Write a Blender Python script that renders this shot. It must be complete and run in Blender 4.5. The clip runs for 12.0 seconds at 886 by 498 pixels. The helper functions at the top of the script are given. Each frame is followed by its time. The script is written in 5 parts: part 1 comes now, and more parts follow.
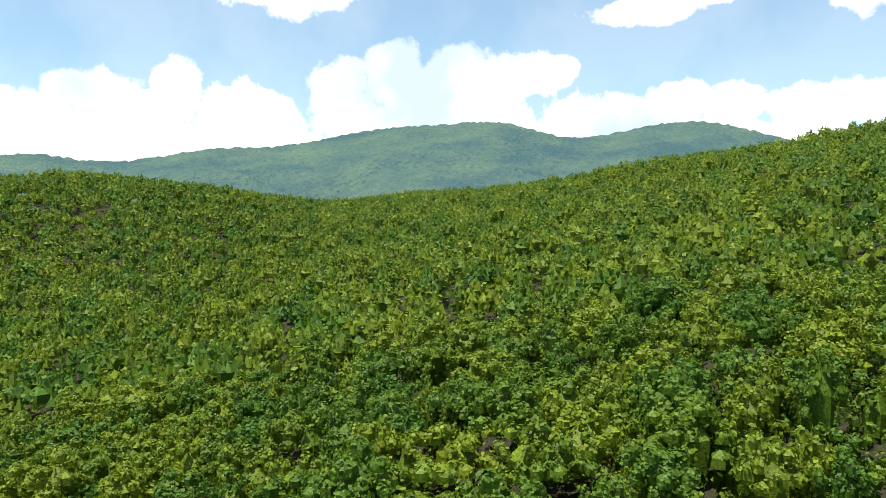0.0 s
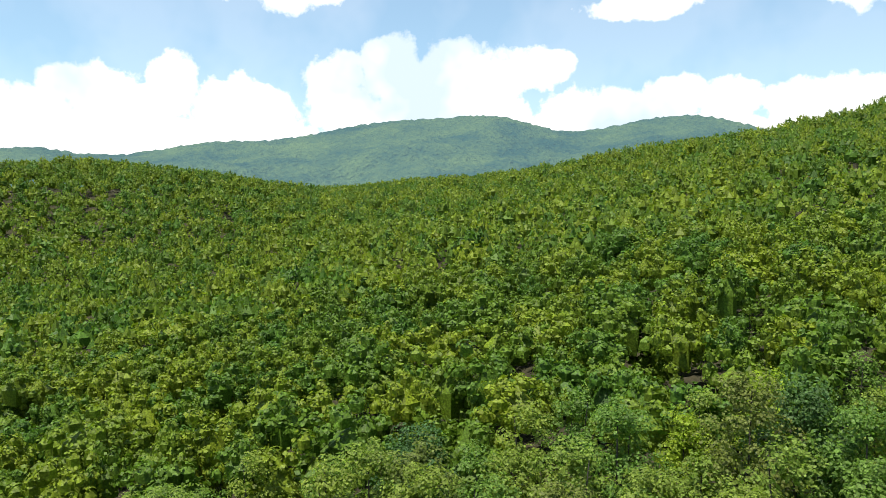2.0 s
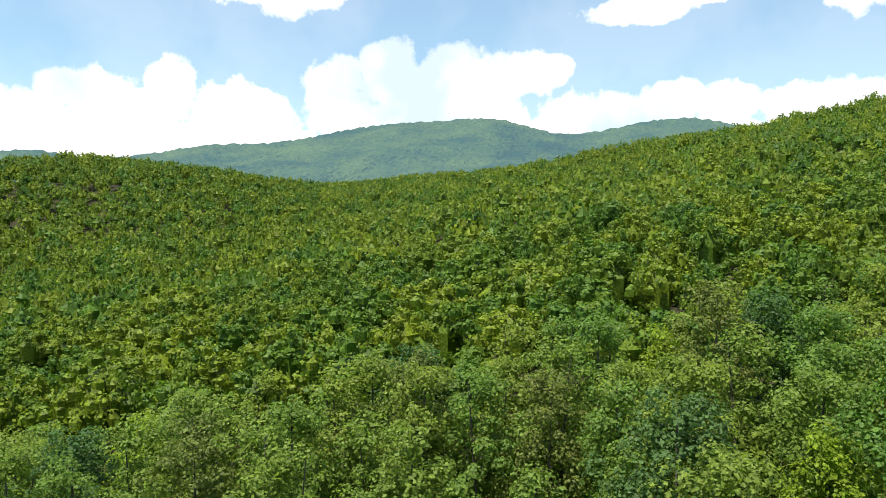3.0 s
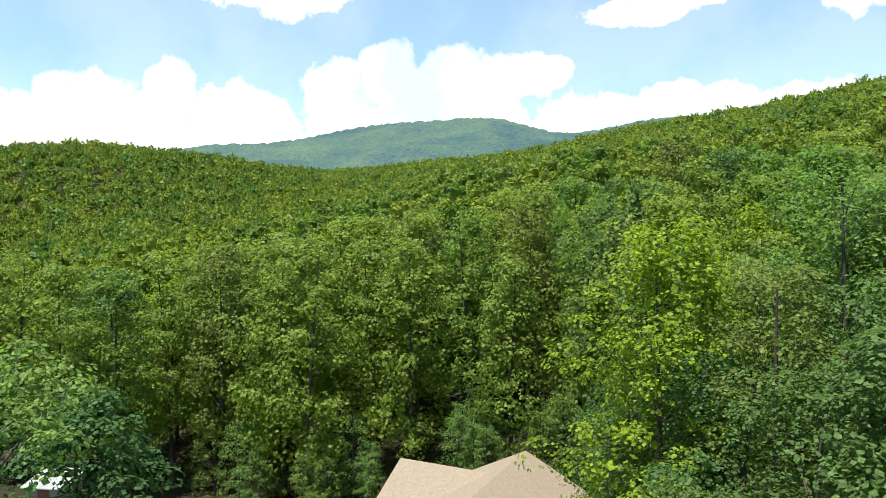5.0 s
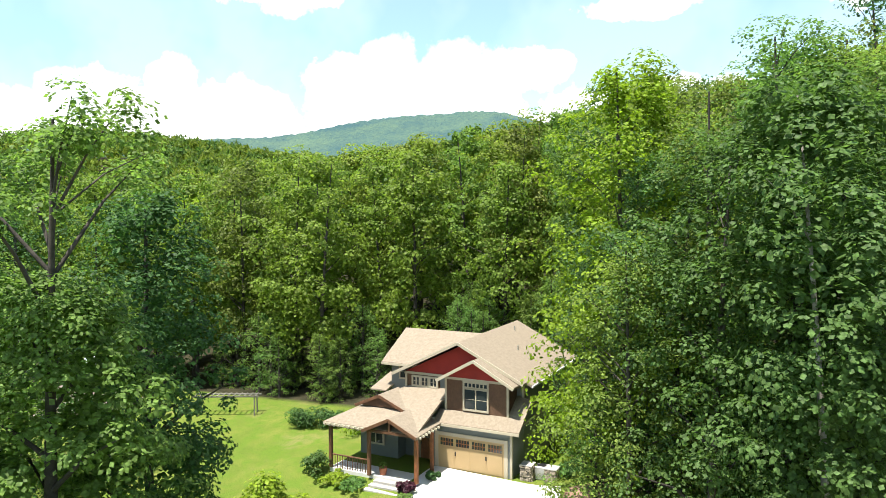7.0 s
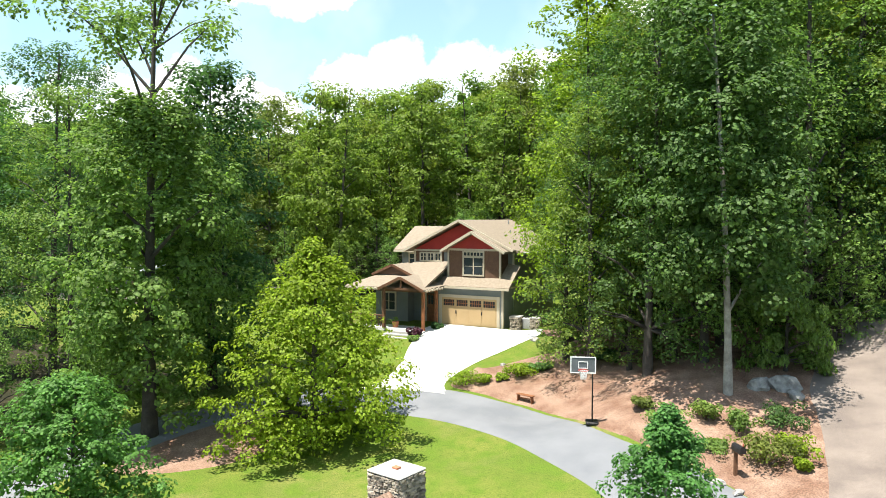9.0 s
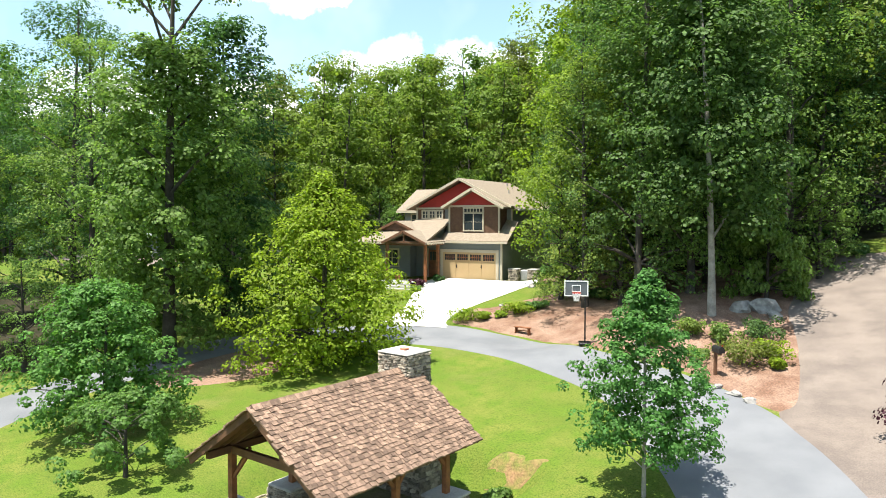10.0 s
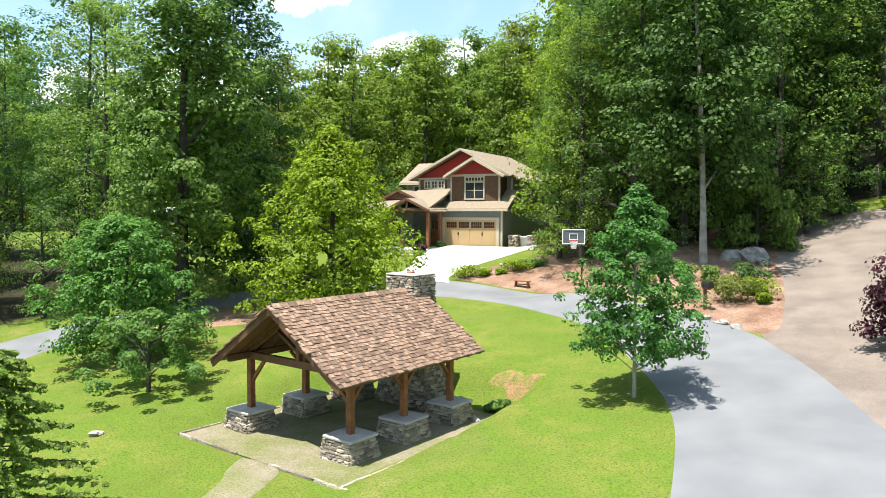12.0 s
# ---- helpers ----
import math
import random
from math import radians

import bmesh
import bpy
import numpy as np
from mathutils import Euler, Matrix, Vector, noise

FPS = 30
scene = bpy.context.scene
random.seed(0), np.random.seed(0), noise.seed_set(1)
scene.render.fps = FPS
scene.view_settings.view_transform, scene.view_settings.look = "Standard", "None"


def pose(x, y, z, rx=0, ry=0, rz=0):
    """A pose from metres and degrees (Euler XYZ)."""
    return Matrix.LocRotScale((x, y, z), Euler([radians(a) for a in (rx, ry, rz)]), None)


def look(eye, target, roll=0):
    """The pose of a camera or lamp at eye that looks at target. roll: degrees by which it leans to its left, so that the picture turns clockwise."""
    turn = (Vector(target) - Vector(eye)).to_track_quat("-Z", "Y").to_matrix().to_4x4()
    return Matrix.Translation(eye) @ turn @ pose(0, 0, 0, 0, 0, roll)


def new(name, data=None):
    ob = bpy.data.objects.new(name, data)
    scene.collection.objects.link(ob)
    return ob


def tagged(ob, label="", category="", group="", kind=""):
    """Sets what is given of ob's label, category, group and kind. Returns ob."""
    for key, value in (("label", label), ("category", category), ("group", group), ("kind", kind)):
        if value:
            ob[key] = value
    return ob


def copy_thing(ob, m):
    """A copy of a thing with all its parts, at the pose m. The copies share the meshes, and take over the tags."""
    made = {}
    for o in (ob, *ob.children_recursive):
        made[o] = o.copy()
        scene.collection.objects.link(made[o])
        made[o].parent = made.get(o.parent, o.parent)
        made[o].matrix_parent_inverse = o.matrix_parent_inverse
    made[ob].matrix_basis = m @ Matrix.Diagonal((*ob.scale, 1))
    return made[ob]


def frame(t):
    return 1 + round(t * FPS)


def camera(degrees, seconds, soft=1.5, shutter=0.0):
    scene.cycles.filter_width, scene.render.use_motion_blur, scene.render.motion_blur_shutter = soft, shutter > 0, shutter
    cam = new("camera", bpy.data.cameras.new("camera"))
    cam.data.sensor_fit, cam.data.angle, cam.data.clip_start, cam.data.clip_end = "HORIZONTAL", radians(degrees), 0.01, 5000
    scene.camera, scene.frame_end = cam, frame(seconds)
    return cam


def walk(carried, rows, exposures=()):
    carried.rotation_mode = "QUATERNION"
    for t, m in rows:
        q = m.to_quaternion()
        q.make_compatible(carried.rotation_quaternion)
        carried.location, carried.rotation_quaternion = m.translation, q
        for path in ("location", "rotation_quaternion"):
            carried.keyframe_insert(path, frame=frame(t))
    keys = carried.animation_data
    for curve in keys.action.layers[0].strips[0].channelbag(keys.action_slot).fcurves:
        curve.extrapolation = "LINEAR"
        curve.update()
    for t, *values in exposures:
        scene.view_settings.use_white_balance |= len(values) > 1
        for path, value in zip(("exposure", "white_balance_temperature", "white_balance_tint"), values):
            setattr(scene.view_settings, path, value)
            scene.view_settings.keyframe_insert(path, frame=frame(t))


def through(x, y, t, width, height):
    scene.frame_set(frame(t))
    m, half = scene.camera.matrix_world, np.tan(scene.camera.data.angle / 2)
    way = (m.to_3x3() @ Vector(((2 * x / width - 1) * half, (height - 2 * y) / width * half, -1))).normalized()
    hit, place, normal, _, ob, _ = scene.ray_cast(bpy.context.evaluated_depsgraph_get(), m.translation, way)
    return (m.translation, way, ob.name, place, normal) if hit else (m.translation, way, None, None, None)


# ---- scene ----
cam = camera(64.0, 12.0, 0.6)
# seconds, place in metres, yaw, pitch and roll in degrees
PATH = [
    (0, -3.54, -1.36, 54.17, 27.03, -2.36, 0.16),
    (0.5, 2.23, -11.13, 52.94, 26.86, -2.85, 0.14),
    (1, 4.88, -15.75, 51.34, 26.89, -2.94, 0.13),
    (1.5, 5.87, -17.37, 48.89, 26.83, -2.79, 0.14),
    (2, 7.87, -21.35, 46.28, 26.77, -2.78, 0.16),
    (2.5, 10.29, -25.89, 43.09, 26.71, -2.85, 0.12),
    (3, 11.07, -27.35, 38.99, 26.63, -2.45, 0.13),
    (3.2, 11.21, -27.58, 37.75, 26.62, -2.45, 0.08),
    (4.8, 15.53, -35.09, 25.61, 26.54, -2.21, 0.10),
    (5, 15.84, -35.48, 24.81, 26.62, -2.29, -0.09),
    (5.5, 16.53, -36.92, 22.84, 26.58, -2.35, -0.10),
    (6, 17.32, -38.39, 20.83, 26.62, -2.45, -0.18),
    (6.5, 18.15, -39.95, 18.81, 26.67, -2.55, -0.27),
    (7, 19.02, -41.57, 16.79, 26.79, -2.68, -0.28),
    (7.2, 19.34, -42.17, 16.09, 26.87, -2.70, -0.23),
    (8.8, 23.24, -49.12, 8.97, 27.52, -2.25, 0.15),
    (9, 23.48, -49.73, 8.44, 27.39, -2.48, 0.02),
    (9.5, 24.07, -51.12, 6.51, 27.29, -2.62, -0.15),
    (10, 24.49, -51.98, 5.21, 27.35, -2.70, -0.04),
    (10.5, 24.79, -52.52, 4.37, 27.40, -2.80, -0.06),
    (11, 24.98, -53.06, 3.46, 27.36, -2.76, 0.00),
    (11.5, 25.06, -53.38, 2.96, 27.32, -2.80, 0.09),
    (12, 25.13, -53.57, 2.70, 27.34, -2.80, 0.13),
]
walk(cam, [(t, pose(x, y, z, 90, 0, yaw) @ pose(0, 0, 0, pitch, 0, 0) @ pose(0, 0, 0, 0, 0, roll)) for t, x, y, z, yaw, pitch, roll in PATH],
     [(0, 0.75), (2.5, 0.75), (5, 0.9), (6.5, 1.25), (9, 1.25), (12, 1.2)])

# ---- light ----
SUN_EL, SUN_AZ = radians(73), radians(202)
world = bpy.data.worlds.new("sky")
scene.world = world
world.use_nodes = True
wt = world.node_tree
wt.nodes.clear()


def wnode(kind, **inputs):
    n = wt.nodes.new(kind)
    for key, value in inputs.items():
        n.inputs[int(key[1:])].default_value = value
    return n


def wmath(op, a, b=None, c=None):
    n = wt.nodes.new("ShaderNodeMath")
    n.operation = op
    for k, v in enumerate((a, b, c)):
        if v is None:
            continue
        if isinstance(v, (int, float)):
            n.inputs[k].default_value = v
        else:
            wt.links.new(v, n.inputs[k])
    return n.outputs[0]


w_out = wnode("ShaderNodeOutputWorld")
w_sky = wnode("ShaderNodeTexSky")
w_sky.sky_type, w_sky.sun_disc, w_sky.sun_elevation, w_sky.sun_rotation = "NISHITA", False, SUN_EL, SUN_AZ
w_sky.dust_density, w_sky.ozone_density, w_sky.air_density = 0.7, 1.6, 1.0
w_bg = wnode("ShaderNodeBackground", i1=0.105)
w_tint = wnode("ShaderNodeMix")
w_tint.data_type, w_tint.blend_type = "RGBA", "MULTIPLY"
w_tint.inputs[0].default_value = 1.0
w_tint.inputs[7].default_value = (0.87, 1.07, 1.04, 1)
wt.links.new(w_sky.outputs[0], w_tint.inputs[6])
wt.links.new(w_tint.outputs[2], w_bg.inputs[0])
# cumulus: heaps of puffs over the mountain, given by bearing and elevation in degrees, width and height
w_tc = wnode("ShaderNodeTexCoord")
w_sep = wnode("ShaderNodeSeparateXYZ")
wt.links.new(w_tc.outputs["Generated"], w_sep.inputs[0])
w_az = wmath("MULTIPLY", wmath("ARCTAN2", w_sep.outputs[0], w_sep.outputs[1]), 57.2958)
w_el = wmath("MULTIPLY", wmath("ARCSINE", w_sep.outputs[2]), 57.2958)
w_n1 = wnode("ShaderNodeTexNoise", i2=26.0, i3=8.0, i4=0.6)
wt.links.new(w_tc.outputs["Generated"], w_n1.inputs["Vector"])
w_n2 = wnode("ShaderNodeTexNoise", i2=5.0, i3=4.0, i4=0.55)
wt.links.new(w_tc.outputs["Generated"], w_n2.inputs["Vector"])
PUFFS = [(-58.9, 7.3, 1.7, 2.1), (-54.7, 9.2, 2.1, 1.3), (-56.5, 7.3, 3.2, 1.8), (-51.3, 7.7, 4.7, 3.2), (-47.6, 9.5, 2.4, 2.7), (-42.6, 7.7, 5.0, 3.3), (-35.2, 9.5, 3.3, 3.8), (-30.7, 11.0, 3.2, 3.5), (-24.8, 10.8, 5.8, 3.3), (-19.8, 11.4, 3.9, 1.9), (-17.6, 11.8, 1.7, 1.3), (-27.5, 7.7, 9.5, 3.2), (-48.0, 5.5, 17.3, 2.1), (-14.0, 7.3, 6.8, 2.9), (-9.0, 8.9, 2.9, 2.0), (-4.9, 8.4, 2.6, 2.0), (-0.4, 7.7, 3.2, 2.1), (3.2, 8.2, 3.2, 1.9), (-12.8, 6.2, 22.1, 1.8), (-39.6, 17.2, 6.8, 2.0), (-11.5, 15.6, 5.0, 1.1), (-7.3, 16.8, 4.7, 1.2), (4.2, 16.2, 3.9, 2.2), (60, 20, 15, 5), (-110, 18, 16, 6), (175, 22, 20, 6)]
field = None
for az, el, rx, ry in PUFFS:
    dx = wmath("DIVIDE", wmath("SUBTRACT", w_az, az), rx)
    dy = wmath("DIVIDE", wmath("SUBTRACT", w_el, el), ry)
    d = wmath("SUBTRACT", 1.0, wmath("SQRT", wmath("ADD", wmath("MULTIPLY", dx, dx), wmath("MULTIPLY", dy, dy))))
    field = d if field is None else wmath("MAXIMUM", field, d)
field = wmath("ADD", field, wmath("MULTIPLY", wmath("SUBTRACT", w_n1.outputs[0], 0.5), 1.4))
w_ramp = wnode("ShaderNodeMapRange", i1=-0.04, i2=0.30, i3=0.0, i4=1.0)
w_ramp.interpolation_type = "SMOOTHSTEP"
wt.links.new(field, w_ramp.inputs[0])
# thin veil, thicker towards the horizon
veil = wmath("MULTIPLY", wmath("SUBTRACT", 1.0, wmath("DIVIDE", w_el, 30.0)), 0.26)
veil = wmath("MAXIMUM", veil, 0.22)
mask = wmath("MAXIMUM", w_ramp.outputs[0], veil)
mask = wmath("MULTIPLY", mask, wmath("GREATER_THAN", w_el, -1.0))
w_cloud = wnode("ShaderNodeBackground", i1=0.8)
w_shade = wnode("ShaderNodeMix")
w_shade.data_type = "RGBA"
w_shade.inputs[6].default_value = (0.62, 0.73, 0.82, 1)
w_shade.inputs[7].default_value = (1.0, 1.0, 1.0, 1)
w_sr = wnode("ShaderNodeMapRange", i1=0.38, i2=0.54, i3=0.0, i4=1.0)
wt.links.new(w_n2.outputs[0], w_sr.inputs[0])
wt.links.new(w_sr.outputs[0], w_shade.inputs[0])
wt.links.new(w_shade.outputs[2], w_cloud.inputs[0])
w_mix = wnode("ShaderNodeMixShader")
wt.links.new(mask, w_mix.inputs[0])
wt.links.new(w_bg.outputs[0], w_mix.inputs[1])
wt.links.new(w_cloud.outputs[0], w_mix.inputs[2])
wt.links.new(w_mix.outputs[0], w_out.inputs[0])

sun_dir = Vector((math.sin(SUN_AZ) * math.cos(SUN_EL), math.cos(SUN_AZ) * math.cos(SUN_EL), math.sin(SUN_EL)))
sun_data = bpy.data.lights.new("sun", "SUN")
sun_data.energy, sun_data.angle, sun_data.color = 5.0, radians(0.53), (1.0, 0.955, 0.87)
sun = new("sun", sun_data)
sun.matrix_world = look(sun_dir * 200, (0, 0, 0))


# ---- materials ----
def material(name, base, second=None, scale=3.0, rough=0.8, metal=0.0, bump=0.0, bump_scale=40.0, vary=0.0, detail=5.0, fine=None):
    """A surface in two tones that mix in a noise of real size, with finer grain, relief and a change of tone from piece to piece."""
    m = bpy.data.materials.new(name)
    m.use_nodes = True
    t = m.node_tree
    b = t.nodes["Principled BSDF"]
    b.inputs["Roughness"].default_value, b.inputs["Metallic"].default_value = rough, metal
    b.inputs["Specular IOR Level"].default_value = 0.3
    tc = t.nodes.new("ShaderNodeTexCoord")
    n = t.nodes.new("ShaderNodeTexNoise")
    n.inputs["Scale"].default_value, n.inputs["Detail"].default_value = scale, detail
    t.links.new(tc.outputs["Object"], n.inputs["Vector"])
    r = t.nodes.new("ShaderNodeMapRange")
    r.inputs[1].default_value, r.inputs[2].default_value = 0.35, 0.65
    t.links.new(n.outputs[0], r.inputs[0])
    mix = t.nodes.new("ShaderNodeMix")
    mix.data_type = "RGBA"
    second = second or [c * 0.8 for c in base]
    mix.inputs[6].default_value, mix.inputs[7].default_value = (*base, 1), (*second, 1)
    t.links.new(r.outputs[0], mix.inputs[0])
    out = mix.outputs[2]
    f = t.nodes.new("ShaderNodeTexNoise")
    f.inputs["Scale"].default_value, f.inputs["Detail"].default_value = bump_scale, 4
    t.links.new(tc.outputs["Object"], f.inputs["Vector"])
    hsv = t.nodes.new("ShaderNodeHueSaturation")
    t.links.new(out, hsv.inputs["Color"])
    val = t.nodes.new("ShaderNodeMapRange")
    val.inputs[1].default_value, val.inputs[2].default_value = 0.3, 0.7
    val.inputs[3].default_value, val.inputs[4].default_value = 1 - (fine or 0.12), 1 + (fine or 0.12)
    t.links.new(f.outputs[0], val.inputs[0])
    last = val.outputs[0]
    if vary:
        info = t.nodes.new("ShaderNodeObjectInfo")
        geo = t.nodes.new("ShaderNodeNewGeometry")
        add = t.nodes.new("ShaderNodeMath")
        add.operation = "ADD"
        t.links.new(info.outputs["Random"], add.inputs[0])
        t.links.new(geo.outputs["Random Per Island"], add.inputs[1])
        fr = t.nodes.new("ShaderNodeMath")
        fr.operation = "FRACT"
        t.links.new(add.outputs[0], fr.inputs[0])
        vm = t.nodes.new("ShaderNodeMapRange")
        vm.inputs[3].default_value, vm.inputs[4].default_value = 1 - vary, 1 + vary
        t.links.new(fr.outputs[0], vm.inputs[0])
        mu = t.nodes.new("ShaderNodeMath")
        mu.operation = "MULTIPLY"
        t.links.new(last, mu.inputs[0])
        t.links.new(vm.outputs[0], mu.inputs[1])
        last = mu.outputs[0]
    t.links.new(last, hsv.inputs["Value"])
    t.links.new(hsv.outputs[0], b.inputs["Base Color"])
    if bump:
        bu = t.nodes.new("ShaderNodeBump")
        bu.inputs["Strength"].default_value, bu.inputs["Distance"].default_value = 0.8, bump
        t.links.new(f.outputs[0], bu.inputs["Height"])
        t.links.new(bu.outputs[0], b.inputs["Normal"])
    return m


def leaf_material(name, base, second, through=0.42, gloss=0.55, rnd=0.32, grain=7.0):
    """Leaves: two greens that change from tree to tree and from spray to spray, with light shining through."""
    m = bpy.data.materials.new(name)
    m.use_nodes = True
    t = m.node_tree
    b = t.nodes["Principled BSDF"]
    b.inputs["Roughness"].default_value = gloss
    b.inputs["Specular IOR Level"].default_value = 0.2
    at = t.nodes.new("ShaderNodeAttribute")
    at.attribute_name = "tint"
    info = t.nodes.new("ShaderNodeObjectInfo")
    geo = t.nodes.new("ShaderNodeNewGeometry")
    add = t.nodes.new("ShaderNodeMath")
    add.operation = "ADD"
    t.links.new(at.outputs["Fac"], add.inputs[0])
    t.links.new(info.outputs["Random"], add.inputs[1])
    fr = t.nodes.new("ShaderNodeMath")
    fr.operation = "FRACT"
    t.links.new(add.outputs[0], fr.inputs[0])
    mix = t.nodes.new("ShaderNodeMix")
    mix.data_type = "RGBA"
    mix.inputs[6].default_value, mix.inputs[7].default_value = (*base, 1), (*second, 1)
    t.links.new(fr.outputs[0], mix.inputs[0])
    hsv = t.nodes.new("ShaderNodeHueSaturation")
    t.links.new(mix.outputs[2], hsv.inputs["Color"])
    vm = t.nodes.new("ShaderNodeMapRange")
    vm.inputs[3].default_value, vm.inputs[4].default_value = 1 - rnd, 1 + rnd
    t.links.new(geo.outputs["Random Per Island"], vm.inputs[0])
    # single leaves within a spray: grain of tone and a tilt of each leaf
    tc = t.nodes.new("ShaderNodeTexCoord")
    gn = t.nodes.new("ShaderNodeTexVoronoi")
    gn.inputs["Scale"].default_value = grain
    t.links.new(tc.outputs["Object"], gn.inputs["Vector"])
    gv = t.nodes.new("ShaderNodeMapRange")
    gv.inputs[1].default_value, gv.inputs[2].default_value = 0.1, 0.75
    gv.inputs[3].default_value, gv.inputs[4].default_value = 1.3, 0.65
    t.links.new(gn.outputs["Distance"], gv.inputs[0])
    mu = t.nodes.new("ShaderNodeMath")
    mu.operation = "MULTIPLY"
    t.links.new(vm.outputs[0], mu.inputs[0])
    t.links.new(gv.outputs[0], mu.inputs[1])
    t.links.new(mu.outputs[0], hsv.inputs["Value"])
    bu = t.nodes.new("ShaderNodeBump")
    bu.inputs["Strength"].default_value, bu.inputs["Distance"].default_value = 1.0, 0.14 / grain
    bu.invert = True
    t.links.new(gn.outputs["Distance"], bu.inputs["Height"])
    t.links.new(bu.outputs[0], b.inputs["Normal"])
    t.links.new(hsv.outputs[0], b.inputs["Base Color"])
    tr = t.nodes.new("ShaderNodeBsdfTranslucent")
    warm = t.nodes.new("ShaderNodeMix")
    warm.data_type, warm.blend_type = "RGBA", "MULTIPLY"
    warm.inputs[0].default_value = 1.0
    warm.inputs[7].default_value = (1.26, 1.38, 0.82, 1)
    t.links.new(hsv.outputs[0], warm.inputs[6])
    t.links.new(warm.outputs[2], tr.inputs[0])
    mx = t.nodes.new("ShaderNodeMixShader")
    mx.inputs[0].default_value = through
    t.links.new(b.outputs[0], mx.inputs[1])
    t.links.new(tr.outputs[0], mx.inputs[2])
    t.links.new(mx.outputs[0], t.nodes["Material Output"].inputs[0])
    return m


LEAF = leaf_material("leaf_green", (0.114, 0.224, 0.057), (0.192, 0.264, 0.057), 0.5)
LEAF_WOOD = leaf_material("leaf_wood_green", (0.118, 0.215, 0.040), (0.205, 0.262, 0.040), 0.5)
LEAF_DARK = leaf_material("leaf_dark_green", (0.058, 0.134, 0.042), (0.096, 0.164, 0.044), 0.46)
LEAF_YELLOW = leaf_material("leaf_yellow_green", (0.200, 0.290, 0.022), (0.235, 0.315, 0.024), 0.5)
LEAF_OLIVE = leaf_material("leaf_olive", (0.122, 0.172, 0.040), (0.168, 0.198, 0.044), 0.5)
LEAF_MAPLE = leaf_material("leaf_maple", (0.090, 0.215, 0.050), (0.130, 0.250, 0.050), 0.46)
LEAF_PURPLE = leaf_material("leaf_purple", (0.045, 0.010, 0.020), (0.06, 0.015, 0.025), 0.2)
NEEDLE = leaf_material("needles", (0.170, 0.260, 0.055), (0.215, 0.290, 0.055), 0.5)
BARK = material("bark", (0.075, 0.064, 0.054), (0.04, 0.034, 0.029), 2.0, 0.95, bump=0.03, bump_scale=14, vary=0.2)
BARK_PALE = material("pale_bark", (0.34, 0.31, 0.27), (0.19, 0.17, 0.15), 2.0, 0.95, bump=0.03, bump_scale=12)
ASPHALT = material("asphalt", (0.138, 0.143, 0.152), (0.176, 0.180, 0.188), 0.5, 0.9, bump=0.006, bump_scale=60, fine=0.08)
CONCRETE = material("concrete", (0.60, 0.585, 0.55), (0.52, 0.51, 0.48), 0.5, 0.85, bump=0.004, bump_scale=50, fine=0.06)
MULCH = material("mulch", (0.165, 0.092, 0.060), (0.27, 0.175, 0.125), 0.9, 1.0, bump=0.06, bump_scale=16, fine=0.4)
DIRT = material("gravel_dirt", (0.200, 0.164, 0.138), (0.142, 0.116, 0.099), 0.7, 1.0, bump=0.02, bump_scale=22, fine=0.18)
ROOF = material("asphalt_shingle", (0.250, 0.205, 0.152), (0.205, 0.166, 0.122), 5.0, 0.95, bump=0.012, bump_scale=26, fine=0.14)
SIDING = material("grey_siding", (0.165, 0.18, 0.175), (0.145, 0.16, 0.155), 1.0, 0.7, fine=0.05)
RED = material("red_siding", (0.29, 0.028, 0.022), (0.25, 0.024, 0.02), 1.5, 0.65, fine=0.06)
BROWN = material("brown_shingle_siding", (0.125, 0.07, 0.042), (0.10, 0.055, 0.035), 3.0, 0.8, bump=0.01, bump_scale=20, fine=0.2)
CREAM = material("cream_trim", (0.44, 0.385, 0.29), (0.41, 0.355, 0.265), 1.0, 0.55, fine=0.04)
TAN = material("tan_paint", (0.42, 0.295, 0.155), (0.39, 0.275, 0.14), 0.8, 0.5, fine=0.04)
WHITE = material("white_paint", (0.78, 0.77, 0.74), (0.72, 0.71, 0.68), 2.0, 0.5, fine=0.03)
CEDAR = material("cedar_timber", (0.26, 0.10, 0.042), (0.17, 0.068, 0.03), 4.0, 0.6, bump=0.006, bump_scale=30, fine=0.2, vary=0.15)
BEAM = material("dark_timber", (0.15, 0.072, 0.038), (0.10, 0.05, 0.028), 3.0, 0.7, fine=0.2, vary=0.15)
SHAKE = material("cedar_shake", (0.250, 0.165, 0.115), (0.140, 0.090, 0.064), 7.0, 0.9, bump=0.01, bump_scale=30, fine=0.28, vary=0.42)
STONE = material("field_stone", (0.40, 0.345, 0.27), (0.20, 0.168, 0.13), 5.0, 0.9, bump=0.02, bump_scale=18, fine=0.25, vary=0.5)
STONECAP = material("stone_cap", (0.44, 0.42, 0.385), (0.34, 0.325, 0.30), 2.0, 0.85, bump=0.01, bump_scale=24, vary=0.15)
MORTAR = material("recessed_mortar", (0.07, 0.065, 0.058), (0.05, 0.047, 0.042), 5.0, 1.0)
METAL = material("dark_metal", (0.03, 0.03, 0.032), (0.045, 0.042, 0.04), 6.0, 0.45, 0.6)
STEEL = material("galvanised_steel", (0.5, 0.5, 0.5), (0.42, 0.42, 0.42), 6.0, 0.4, 0.8)
BOARDGREY = material("grey_board", (0.11, 0.12, 0.125), (0.09, 0.10, 0.105), 3.0, 0.75)
NET = material("net_white", (0.75, 0.72, 0.7), (0.65, 0.6, 0.6), 5.0, 0.8)
RIMRED = material("red_rim", (0.5, 0.06, 0.03), (0.4, 0.05, 0.03), 5.0, 0.5)
